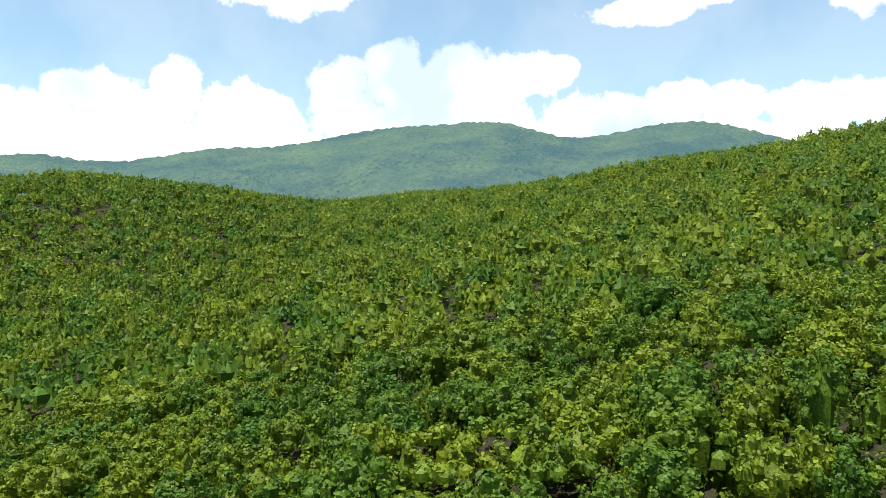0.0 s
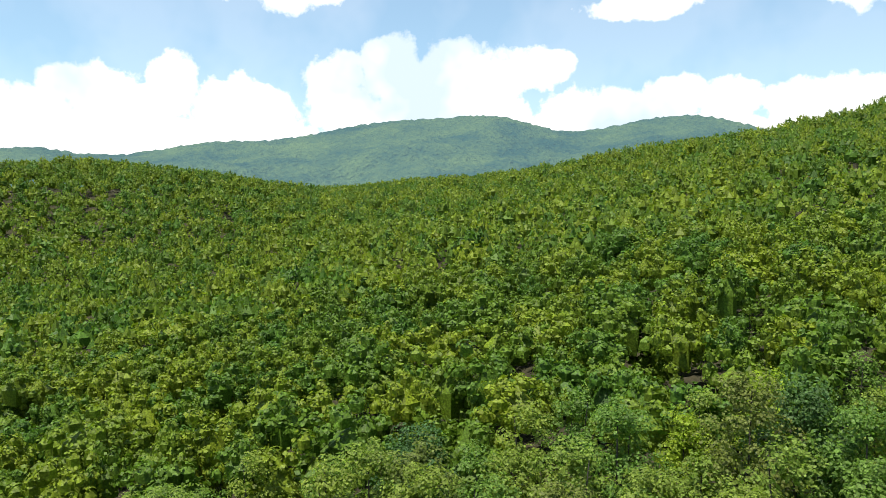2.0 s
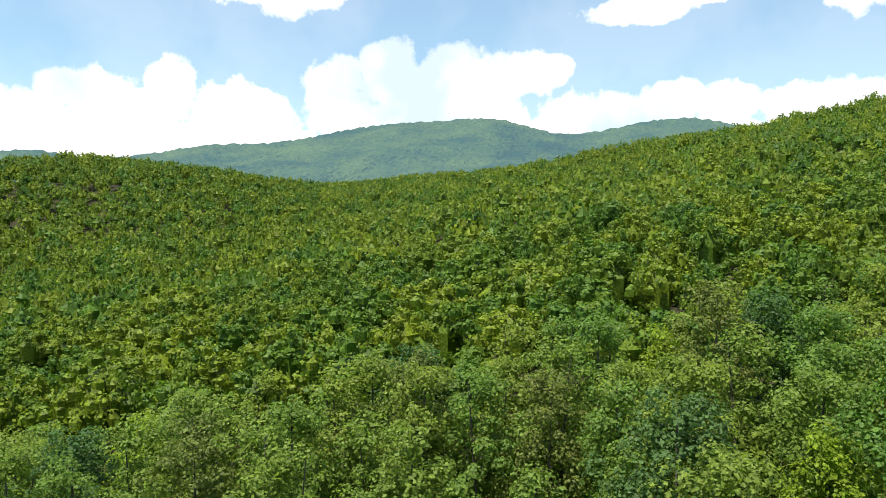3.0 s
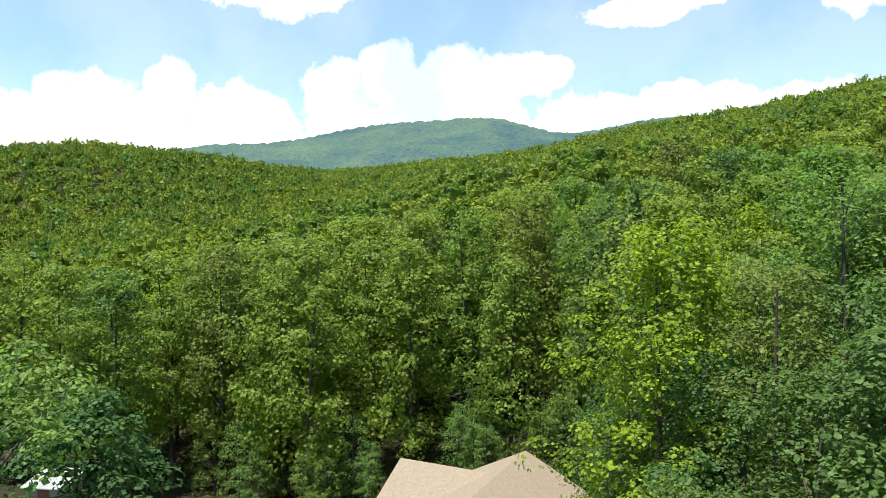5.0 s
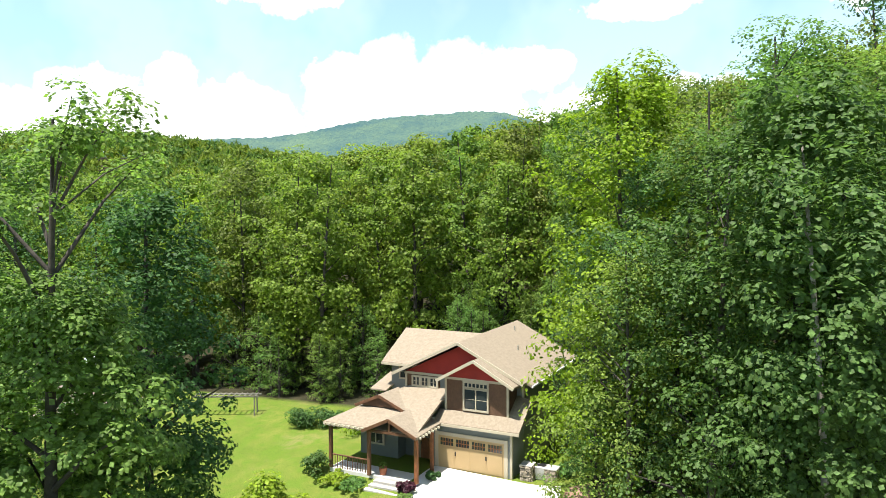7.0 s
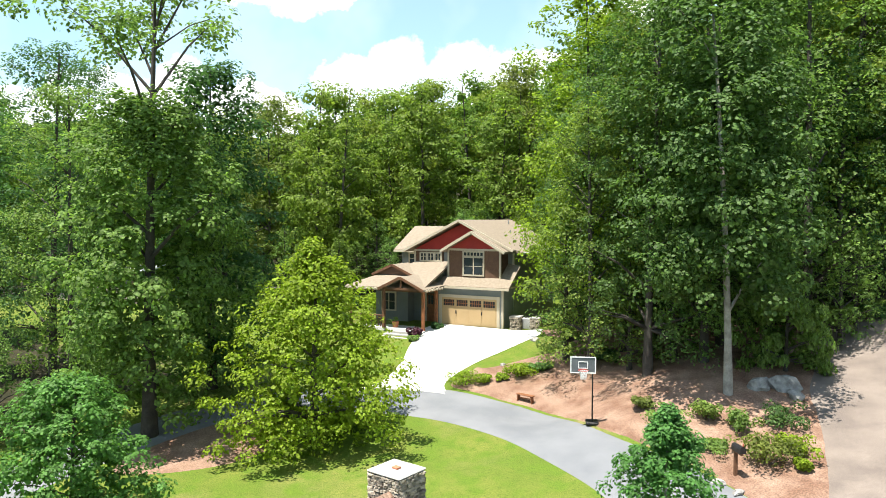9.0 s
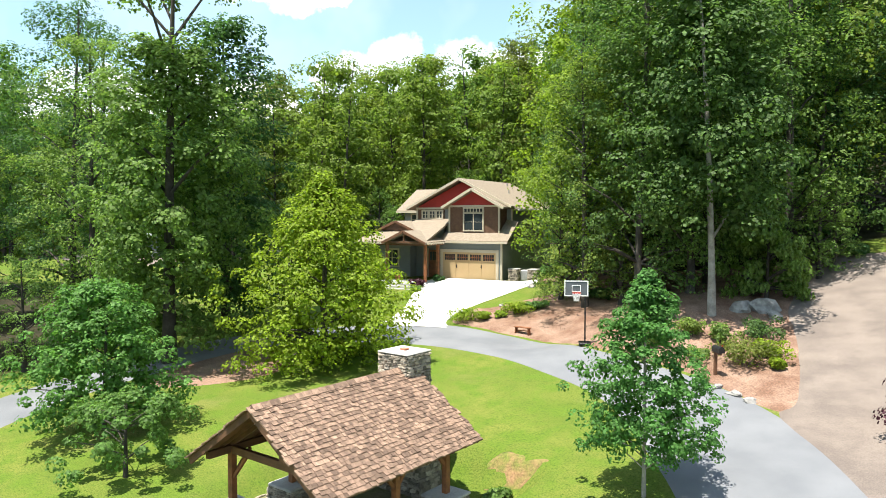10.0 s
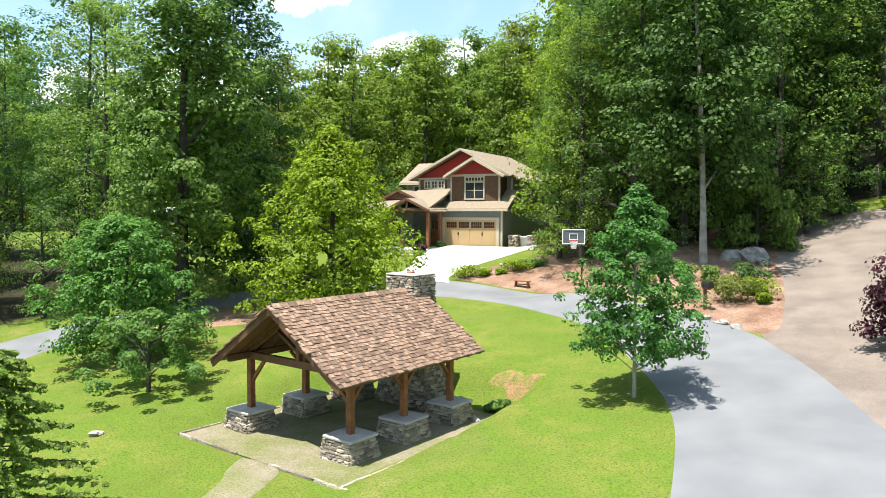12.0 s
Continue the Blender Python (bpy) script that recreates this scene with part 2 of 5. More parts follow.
SOIL = material("bare_soil", (0.25, 0.15, 0.075), (0.10, 0.145, 0.02), 1.6, 1.0, bump=0.03, bump_scale=14, fine=0.3)
PADGRAVEL = material("pad_gravel", (0.205, 0.178, 0.125), (0.130, 0.140, 0.050), 0.8, 1.0, bump=0.02, bump_scale=20, fine=0.3)
WEATHERED = material("weathered_timber", (0.20, 0.185, 0.165), (0.13, 0.12, 0.105), 4.0, 0.9, fine=0.2)
ROCK = material("pale_rock", (0.33, 0.315, 0.29), (0.16, 0.15, 0.14), 3.5, 0.9, bump=0.05, bump_scale=6)
TERRACOTTA = material("terracotta", (0.45, 0.17, 0.09), (0.38, 0.14, 0.08), 4.0, 0.8)
TIN = material("pale_tin", (0.55, 0.58, 0.6), (0.48, 0.5, 0.52), 2.0, 0.35, 0.5)


def glass_material():
    m = bpy.data.materials.new("window_glass")
    m.use_nodes = True
    b = m.node_tree.nodes["Principled BSDF"]
    b.inputs["Base Color"].default_value = (0.03, 0.038, 0.042, 1)
    b.inputs["Roughness"].default_value = 0.06
    b.inputs["Specular IOR Level"].default_value = 0.7
    return m


GLASS = glass_material()


# ---- the land ----
def bump(x, y, cx, cy, sx, sy):
    return np.exp(-((x - cx) / sx) ** 2 - ((y - cy) / sy) ** 2)


def ramp(a, b, v):
    s = np.clip((v - a) / (b - a), 0, 1)
    return s * s * (3 - 2 * s)


def box_mask(x, y, x0, x1, y0, y1, soft):
    d = np.maximum(np.maximum(x0 - x, x - x1), np.maximum(y0 - y, y - y1))
    return 1 - ramp(0, soft, d)


GAZ_X, GAZ_Y, GAZ_TURN, PAD = 11.2, -37.1, 10.6, -4.35


def ground_z(x, y):
    """Height of the land: the sloping yard, the level places cut into it, the wooded hillside and the ridge behind."""
    x, y = np.asarray(x, float), np.asarray(y, float)
    u, v = np.clip(x, -60, 60) / 20, (np.clip(y, -75, 30) + 20) / 20
    yard = -2.41 + 0.19 * u + 2.299 * v + 0.695 * u * u + 0.765 * u * v + 0.264 * v * v + 0.155 * u * u * v + 0.355 * u * v * v - 0.03 * v**3
    yard = yard - 0.75 * bump(x, y, 10.5, -14, 4, 3) + 1.0 * bump(x, y, 18.5, -12.5, 3.5, 4.5) + 0.3 * bump(x, y, 0, -31, 6, 5)
    hill = 0.6 + 0.137 * x + 0.147 * y + 11 * (y / 550) ** 2 + 86 * bump(x, y, -550, 330, 195, 200)
    crest = 565 + 18 * np.sin(x / 90)
    hill = hill - 0.45 * np.maximum(0, y - crest) + 1.5 * np.sin(x / 31 + y / 47) * ramp(40, 150, y)
    hill = np.clip(hill, -60, 170)
    w = np.maximum(ramp(8, 30, y + 0.25 * np.abs(x + 8)), ramp(45, 85, np.abs(x - 5)))
    z = yard * (1 - w) + hill * w
    away = ramp(70, 160, -y)
    z = z * (1 - away) - 6 * away
    z = z * (1 - box_mask(x, y, -11, 4, -1.2, 13, 4))
    c, s = math.cos(radians(GAZ_TURN)), math.sin(radians(GAZ_TURN))
    lx, ly = (x - GAZ_X) * c - (y - GAZ_Y) * s, (x - GAZ_X) * s + (y - GAZ_Y) * c
    m = box_mask(lx, ly, -3.7, 3.4, -1.5, 7.4, 1.2)
    return z * (1 - m) + PAD * m


def gz(x, y):
    return float(ground_z(x, y))


def mesh_of(name, verts, faces, mat, smooth=False, tint=None):
    me = bpy.data.meshes.new(name)
    me.from_pydata(np.asarray(verts).tolist() if isinstance(verts, np.ndarray) else verts, [], faces.tolist() if isinstance(faces, np.ndarray) else faces)
    me.materials.append(mat)
    if smooth:
        me.polygons.foreach_set("use_smooth", [True] * len(me.polygons))
    if tint is not None:
        me.attributes.new("tint", "FLOAT", "POINT").data.foreach_set("value", np.asarray(tint, np.float32))
    me.update()
    return me


def quads_mesh(name, v, mat, tint=None):
    """A mesh of loose four-sided leaves from an array of 4 n corners."""
    n = len(v) // 4
    me = bpy.data.meshes.new(name)
    me.vertices.add(4 * n)
    me.vertices.foreach_set("co", v.astype(np.float32).ravel())
    me.loops.add(4 * n)
    me.loops.foreach_set("vertex_index", np.arange(4 * n, dtype=np.int32))
    me.polygons.add(n)
    me.polygons.foreach_set("loop_start", np.arange(0, 4 * n, 4, dtype=np.int32))
    me.polygons.foreach_set("loop_total", np.full(n, 4, np.int32))
    me.materials.append(mat)
    if tint is not None:
        me.attributes.new("tint", "FLOAT", "POINT").data.foreach_set("value", np.asarray(tint, np.float32))
    me.update(calc_edges=True)
    me.validate()
    return me


def land_material():
    """Mown grass with dry and clovery patches in the yard, brown leaf litter under the woods, its colour darkened for
    shade.
    """
    m = bpy.data.materials.new("land")
    m.use_nodes = True
    t = m.node_tree
    b = t.nodes["Principled BSDF"]
    b.inputs["Roughness"].default_value = 0.95
    b.inputs["Specular IOR Level"].default_value = 0.1
    tc = t.nodes.new("ShaderNodeTexCoord")

    def noise_node(scale, detail=5.0):
        n = t.nodes.new("ShaderNodeTexNoise")
        n.inputs["Scale"].default_value, n.inputs["Detail"].default_value = scale, detail
        t.links.new(tc.outputs["Object"], n.inputs["Vector"])
        return n.outputs[0]

    def blend(fac, a, c, lo=0.4, hi=0.6):
        r = t.nodes.new("ShaderNodeMapRange")
        r.inputs[1].default_value, r.inputs[2].default_value = lo, hi
        t.links.new(fac, r.inputs[0])
        x = t.nodes.new("ShaderNodeMix")
        x.data_type = "RGBA"
        t.links.new(r.outputs[0], x.inputs[0])
        for k, v in ((6, a), (7, c)):
            if isinstance(v, tuple):
                x.inputs[k].default_value = (*v, 1)
            else:
                t.links.new(v, x.inputs[k])
        return x.outputs[2]

    grass = blend(noise_node(0.35), (0.104, 0.144, 0.022), (0.164, 0.178, 0.036), 0.36, 0.64)
    grass = blend(noise_node(0.16, 8.0), grass, (0.215, 0.190, 0.075), 0.54, 0.72)
    grass = blend(noise_node(1.1, 6.0), grass, (0.105, 0.160, 0.020), 0.42, 0.62)
    grass = blend(noise_node(17.0, 8.0), grass, (0.056, 0.096, 0.014), 0.44, 0.70)
    # leaf litter, painted near black to stand for shade between the trees
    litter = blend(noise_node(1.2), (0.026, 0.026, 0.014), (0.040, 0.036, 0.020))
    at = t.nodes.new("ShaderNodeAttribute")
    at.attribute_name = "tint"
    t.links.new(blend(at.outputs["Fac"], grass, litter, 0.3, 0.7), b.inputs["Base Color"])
    bu = t.nodes.new("ShaderNodeBump")
    bu.inputs["Strength"].default_value, bu.inputs["Distance"].default_value = 0.9, 0.06
    t.links.new(noise_node(14.0, 6.0), bu.inputs["Height"])
    t.links.new(bu.outputs[0], b.inputs["Normal"])
    return m


LAND = land_material()


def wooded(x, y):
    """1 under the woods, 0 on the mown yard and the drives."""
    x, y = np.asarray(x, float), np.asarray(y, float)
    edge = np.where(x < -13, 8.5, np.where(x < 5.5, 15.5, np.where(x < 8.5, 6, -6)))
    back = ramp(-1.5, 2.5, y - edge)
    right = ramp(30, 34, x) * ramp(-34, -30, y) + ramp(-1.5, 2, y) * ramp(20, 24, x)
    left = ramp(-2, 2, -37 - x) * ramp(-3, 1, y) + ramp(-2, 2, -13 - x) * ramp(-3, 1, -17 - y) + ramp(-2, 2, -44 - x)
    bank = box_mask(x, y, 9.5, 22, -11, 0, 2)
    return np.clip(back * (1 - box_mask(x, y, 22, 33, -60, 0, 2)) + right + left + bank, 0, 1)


def axis(near0, near1, fine_step, far0, far1, growth):
    mid = list(np.arange(near0, near1 + 1e-6, fine_step))
    step, v, lo = fine_step, near0, []
    while v > far0:
        step *= growth
        v -= step
        lo.append(max(v, far0))
    step, v, hi = fine_step, near1, []
    while v < far1:
        step *= growth
        v += step
        hi.append(min(v, far1))
    return np.array(lo[::-1] + mid + hi)


gx = axis(-14, 32, 0.5, -4800, 4800, 1.10)
gy = axis(-46, 4, 0.5, -4800, 4800, 1.08)
GX, GY = np.meshgrid(gx, gy)
GZ = ground_z(GX, GY)
nx, ny = len(gx), len(gy)
idx = np.arange(nx * ny).reshape(ny, nx)
land_faces = np.stack([idx[:-1, :-1], idx[:-1, 1:], idx[1:, 1:], idx[1:, :-1]], -1).reshape(-1, 4)
land_verts = np.stack([GX, GY, GZ], -1).reshape(-1, 3)
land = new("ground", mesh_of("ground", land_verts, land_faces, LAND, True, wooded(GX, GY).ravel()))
tagged(land, "mown lawn with dry patches, shade-darkened leaf litter under the woods", "ground", kind="structure")


def smooth_line(pts, n=8, closed=False):
    p = [Vector(q) for q in pts]
    out, m = [], len(p)
    for i in range(m if closed else m - 1):
        a, b, c, d = (p[(i - 1) % m], p[i], p[(i + 1) % m], p[(i + 2) % m]) if closed else (p[max(i - 1, 0)], p[i], p[i + 1], p[min(i + 2, m - 1)])
        for k in range(n):
            s = k / n
            out.append(0.5 * ((2 * b) + (c - a) * s + (2 * a - 5 * b + 4 * c - d) * s * s + (3 * b - a - 3 * c + d) * s**3))
    if not closed:
        out.append(p[-1])
    return out


def band(name, left, right, mat, lift, label, category, across=10, n=10):
    """A sheet between two edge lines, laid on the land."""
    a, b = smooth_line(left, n), smooth_line(right, n)
    verts, faces = [], []
    for p, q in zip(a, b):
        for k in range(across + 1):
            v = p.lerp(q, k / across)
            edge = -0.06 if k in (0, across) else 0.0
            verts.append((v.x, v.y, gz(v.x, v.y) + lift + edge))
    w = across + 1
    for i in range(len(a) - 1):
        for k in range(across):
            faces.append((i * w + k, i * w + k + 1, (i + 1) * w + k + 1, (i + 1) * w + k))
    return tagged(new(name, mesh_of(name, verts, faces, mat, True)), label, category, kind="structure")


def patch(name, outline, mat, lift, label, category, rings=16, wobble=0.12, kind="structure"):
    """A closed bed laid on the land, with an uneven edge."""
    o = smooth_line(outline, 10, True)
    cx, cy = sum(p.x for p in o) / len(o), sum(p.y for p in o) / len(o)
    verts, faces, n = [(cx, cy, gz(cx, cy) + lift)], [], len(o)
    for r in range(1, rings + 1):
        for i, p in enumerate(o):
            s = r / rings
            w = wobble * noise.noise(Vector((p.x * 1.3, p.y * 1.3, 7))) if r == rings else 0
            x, y = cx + (p.x - cx) * s + w, cy + (p.y - cy) * s + w
            verts.append((x, y, gz(x, y) + lift - (0.07 if r == rings else 0)))
    for i in range(n):
        j = (i + 1) % n
        faces.append((0, 1 + i, 1 + j))
        for r in range(rings - 1):
            faces.append((1 + r * n + i, 1 + (r + 1) * n + i, 1 + (r + 1) * n + j, 1 + r * n + j))
    return tagged(new(name, mesh_of(name, verts, faces, mat, True)), label, category, kind=kind)


band("driveway", [(27.5, -62), (23.2, -45), (22.4, -36.5), (21.5, -31.7), (19.4, -27.3), (16.9, -23.4), (13.3, -20.6), (10, -18.6), (6.5, -17.6), (2, -17.8), (-2, -19.3), (-4.4, -21.6), (-5.4, -25), (-6, -32), (-4, -42)],
     [(33, -60), (29.5, -44), (28, -35.5), (25.8, -28.5), (23.4, -24.1), (20.2, -20.8), (15.6, -17.9), (11, -14.1), (7.5, -13.3), (2.5, -13.6), (-3, -15.6), (-7.2, -19.2), (-9, -24.5), (-9.6, -31.5), (-8.4, -42.5)],
     ASPHALT, 0.06, "grey asphalt driveway curving between lawn and mulch bank", "driveway")
band("driveway_apron", [(-2.75, -0.05), (-2.7, -3.2), (-1.9, -6), (-0.5, -9.5), (0.3, -13.2), (-0.4, -14.6)],
     [(6.3, -0.6), (6.6, -2.6), (5.6, -5.8), (4.5, -9.2), (4.3, -12.4), (5.4, -14.0)], CONCRETE, 0.085, "pale sunlit concrete apron before the garage", "driveway", 12)
band("dirt_road", [(31.0, -62), (28.7, -44), (26.9, -35.5), (24.7, -28.2), (23.3, -24.2), (23.6, -20), (23.4, -16), (22.9, -12.5), (23.1, -9), (23.0, -5), (22.3, -1.5)],
     [(40, -60), (37, -44), (33, -35), (30.5, -28), (30.0, -24), (30.0, -20), (30.4, -16), (31, -12), (33, -9.5), (37, -7.8), (44, -6)], DIRT, 0.022, "pale brown gravel road with a worn surface", "road", 12)
patch("mulch_bank", [(6.3, -0.9), (7.2, -2.9), (5.9, -6.2), (4.9, -9.5), (4.7, -12.6), (7.6, -13.1), (11, -13.9), (15.5, -17.6), (20.2, -20.6), (23.3, -23.8), (24.35, -23.6), (24.45, -20), (24.25, -16), (23.8, -12.4), (23.95, -9), (23.2, -3), (15, -1.5), (10, 0)], MULCH, 0.05, "reddish brown mulch and pine straw on a bank", "flower bed", 26)
patch("grass_strip", [(7.0, -2.9), (5.8, -6.3), (5.0, -9.4), (5.9, -9.7), (8.2, -7.3), (10.2, -5.2), (9.2, -3.6)], LAND, 0.075, "strip of lawn on the bank beside the apron", "lawn", 10)
patch("bare_soil", [(14.4, -29.7), (15.2, -29.0), (16.0, -29.4), (16.9, -29.3), (16.0, -30.1), (15.2, -30.5)], SOIL, 0.012, "worn bare patch of soil in the lawn", "soil", 8, 0.9)
patch("leaf_litter_bed", [(-4.2, -20.6), (-2, -20.9), (0.5, -22.5), (0, -25.5), (-2.5, -28), (-5.0, -28.5), (-5.6, -25)], MULCH, 0.02, "brown bare ground in the shade of a big tree", "soil", 10, 0.5)
patch("sandy_yard", [(-44, -6), (-36, -6), (-33, -1), (-34, 4), (-42, 6)], DIRT, 0.03, "sandy yard beside a small shed", "soil", 10, 0.5)


# ---- far mountain ----
def mountain_material():
    m = bpy.data.materials.new("far_woods_hazed")
    m.use_nodes = True
    t = m.node_tree
    b = t.nodes["Principled BSDF"]
    b.inputs["Roughness"].default_value = 1.0
    b.inputs["Specular IOR Level"].default_value = 0.0
    tc = t.nodes.new("ShaderNodeTexCoord")
    ns = []
    for scale in (0.0045, 0.05):
        n = t.nodes.new("ShaderNodeTexNoise")
        n.inputs["Scale"].default_value, n.inputs["Detail"].default_value = scale, 6
        t.links.new(tc.outputs["Object"], n.inputs["Vector"])
        ns.append(n.outputs[0])
    r = t.nodes.new("ShaderNodeMapRange")
    r.inputs[1].default_value, r.inputs[2].default_value = 0.3, 0.7
    half = t.nodes.new("ShaderNodeMath")
    half.operation = "MULTIPLY_ADD"
    half.inputs[1].default_value, half.inputs[2].default_value = 0.55, -0.27
    t.links.new(ns[1], half.inputs[0])
    both = t.nodes.new("ShaderNodeMath")
    t.links.new(ns[0], both.inputs[0])
    t.links.new(half.outputs[0], both.inputs[1])
    t.links.new(both.outputs[0], r.inputs[0])
    x = t.nodes.new("ShaderNodeMix")
    x.data_type = "RGBA"
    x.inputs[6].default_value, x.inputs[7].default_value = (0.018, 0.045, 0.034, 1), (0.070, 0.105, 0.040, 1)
    t.links.new(r.outputs[0], x.inputs[0])
    t.links.new(x.outputs[2], b.inputs["Base Color"])
    # blue haze of the distance, painted in as a faint even glow
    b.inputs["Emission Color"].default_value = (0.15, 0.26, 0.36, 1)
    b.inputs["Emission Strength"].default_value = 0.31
    bu = t.nodes.new("ShaderNodeBump")
    bu.inputs["Strength"].default_value, bu.inputs["Distance"].default_value = 1.0, 34
    t.links.new(ns[1], bu.inputs["Height"])
    t.links.new(bu.outputs[0], b.inputs["Normal"])
    return m


def mountain():
    az = np.linspace(-85, 25, 440)
    s = np.linspace(0, 1, 110)
    AZ, S = np.meshgrid(az, s)
    g = lambda c, w: np.exp(-((AZ - c) / w) ** 2)  # noqa: E731
    e = 4.1 + 0.5 * g(-57, 3) + 1.0 * g(-45, 5) + 3.45 * g(-28.5, 11) + 0.32 * g(-37, 5) + 0.3 * g(-8, 6) + 1.0 * g(-22, 4) + 3.1 * g(-8, 9)
    top = np.tan(np.radians(e)) * 3500 + 46
    r = 1500 + 2000 * S
    X, Y = r * np.sin(np.radians(AZ)), r * np.cos(np.radians(AZ))
    wav = np.array([[noise.fractal(Vector((a / 420, b / 420, 3)), 1.0, 2.0, 6) for a, b in zip(xa, ya)] for xa, ya in zip(X[::2, ::2], Y[::2, ::2])])
    wav = np.repeat(np.repeat(wav, 2, 0), 2, 1)[: len(s), : len(az)]
    wav = (wav + np.roll(wav, 1, 0) + np.roll(wav, 1, 1) + np.roll(wav, (1, 1), (0, 1))) / 4
    shape = np.clip(S, 0, 1) ** 1.25
    fine_bumps = np.random.default_rng(5).uniform(-1, 1, X.shape) * 5
    Z = -60 + (top + 60) * shape + wav * 75 * np.sin(np.pi * np.clip(S, 0, 1)) ** 0.8 + fine_bumps * ramp(0.02, 0.1, S)
    k = np.arange(X.size).reshape(X.shape)
    f = np.stack([k[:-1, :-1], k[:-1, 1:], k[1:, 1:], k[1:, :-1]], -1).reshape(-1, 4)
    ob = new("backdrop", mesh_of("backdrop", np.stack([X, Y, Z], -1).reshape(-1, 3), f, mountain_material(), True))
    return tagged(ob, "long wooded mountain ridge, with painted blue haze", "mountain", kind="structure")


mountain()


# ---- trees ----
def part(name, data, parent, mat=None, label=""):
    if isinstance(data, bmesh.types.BMesh):
        me = bpy.data.meshes.new(name)
        data.to_mesh(me)
        data.free()
        if mat:
            me.materials.append(mat)
        data = me
    ob = new(name, data)
    ob.parent = parent
    return tagged(ob, label)


def thing(name, m, label, category, group="", kind=""):
    ob = new(name)
    ob.empty_display_size = 0.2
    ob.matrix_basis = m
    return tagged(ob, label, category, group, kind)


def unit(v):
    return v / np.maximum(np.linalg.norm(v, axis=-1, keepdims=True), 1e-9)


def leaves(rng, lobes, radii, per, size, flat=0.75, droop=0.0, dome=None, up=0.5):
    """Corners of many kite-shaped leaf sprays on the skins of the lobes."""
    n = len(lobes) * per
    c, r = np.repeat(lobes, per, 0), np.repeat(radii, per)[:, None]
    d = unit(rng.normal(size=(n, 3)) + [0, 0, 0.55])
    p = c + d * r * rng.uniform(0.72, 1.06, (n, 1)) * [1, 1, flat]
    out = d if dome is None else unit((p - [0, 0, dome]) * [1, 1, 0.8])
    nor = unit(d * 0.85 + out * 0.4 + rng.normal(size=(n, 3)) * 0.34 + [0, 0, up])
    a = unit(np.cross(nor, rng.normal(size=(n, 3))))
    b = np.cross(nor, a)
    s = size * rng.uniform(0.6, 1.25, (n, 1))
    a[:, 2] -= droop
    q = np.stack([p - a * s * 0.5, p - b * s * 0.42 + a * s * 0.06, p + a * s * 0.56, p + b * s * 0.42 - a * s * 0.04], 1)
    return q.reshape(-1, 3)


def crown_lobes(rng, h, r, base, count, lobe, shape="oak"):
    """Centres and sizes of the leafy masses of a crown."""
    t = rng.uniform(0, 1, count)
    z = base + (h - base) * t * 0.96
    if shape == "oak":
        w = np.sqrt(np.clip(1 - ((t - 0.42) / 0.62) ** 2, 0.05, 1))
    elif shape == "dome":
        w = np.sqrt(np.clip(1 - t**2.0, 0.02, 1))
    elif shape == "teardrop":
        w = np.clip(1 - np.abs((t - 0.27) / 0.75) ** 1.7, 0.04, 1)
    else:
        w = np.sqrt(np.clip(1 - ((t - 0.38) / 0.68) ** 2, 0.03, 1)) * (1.08 - 0.3 * t)
    ang = rng.uniform(0, 2 * np.pi, count)
    # bays and bulges of the outline
    w = w * (1 + 0.22 * np.sin(3 * ang + 5 * t + rng.uniform(0, 6)) + 0.12 * np.sin(5 * ang - 7 * t))
    rad = r * w * np.sqrt(rng.uniform(0.82 if shape == "dome" else 0.3, 1, count)) - lobe * 0.35
    rad = np.maximum(rad, 0)
    return np.stack([np.cos(ang) * rad, np.sin(ang) * rad, z - lobe * 0.4], -1), lobe * rng.uniform(0.6, 1.25, count)


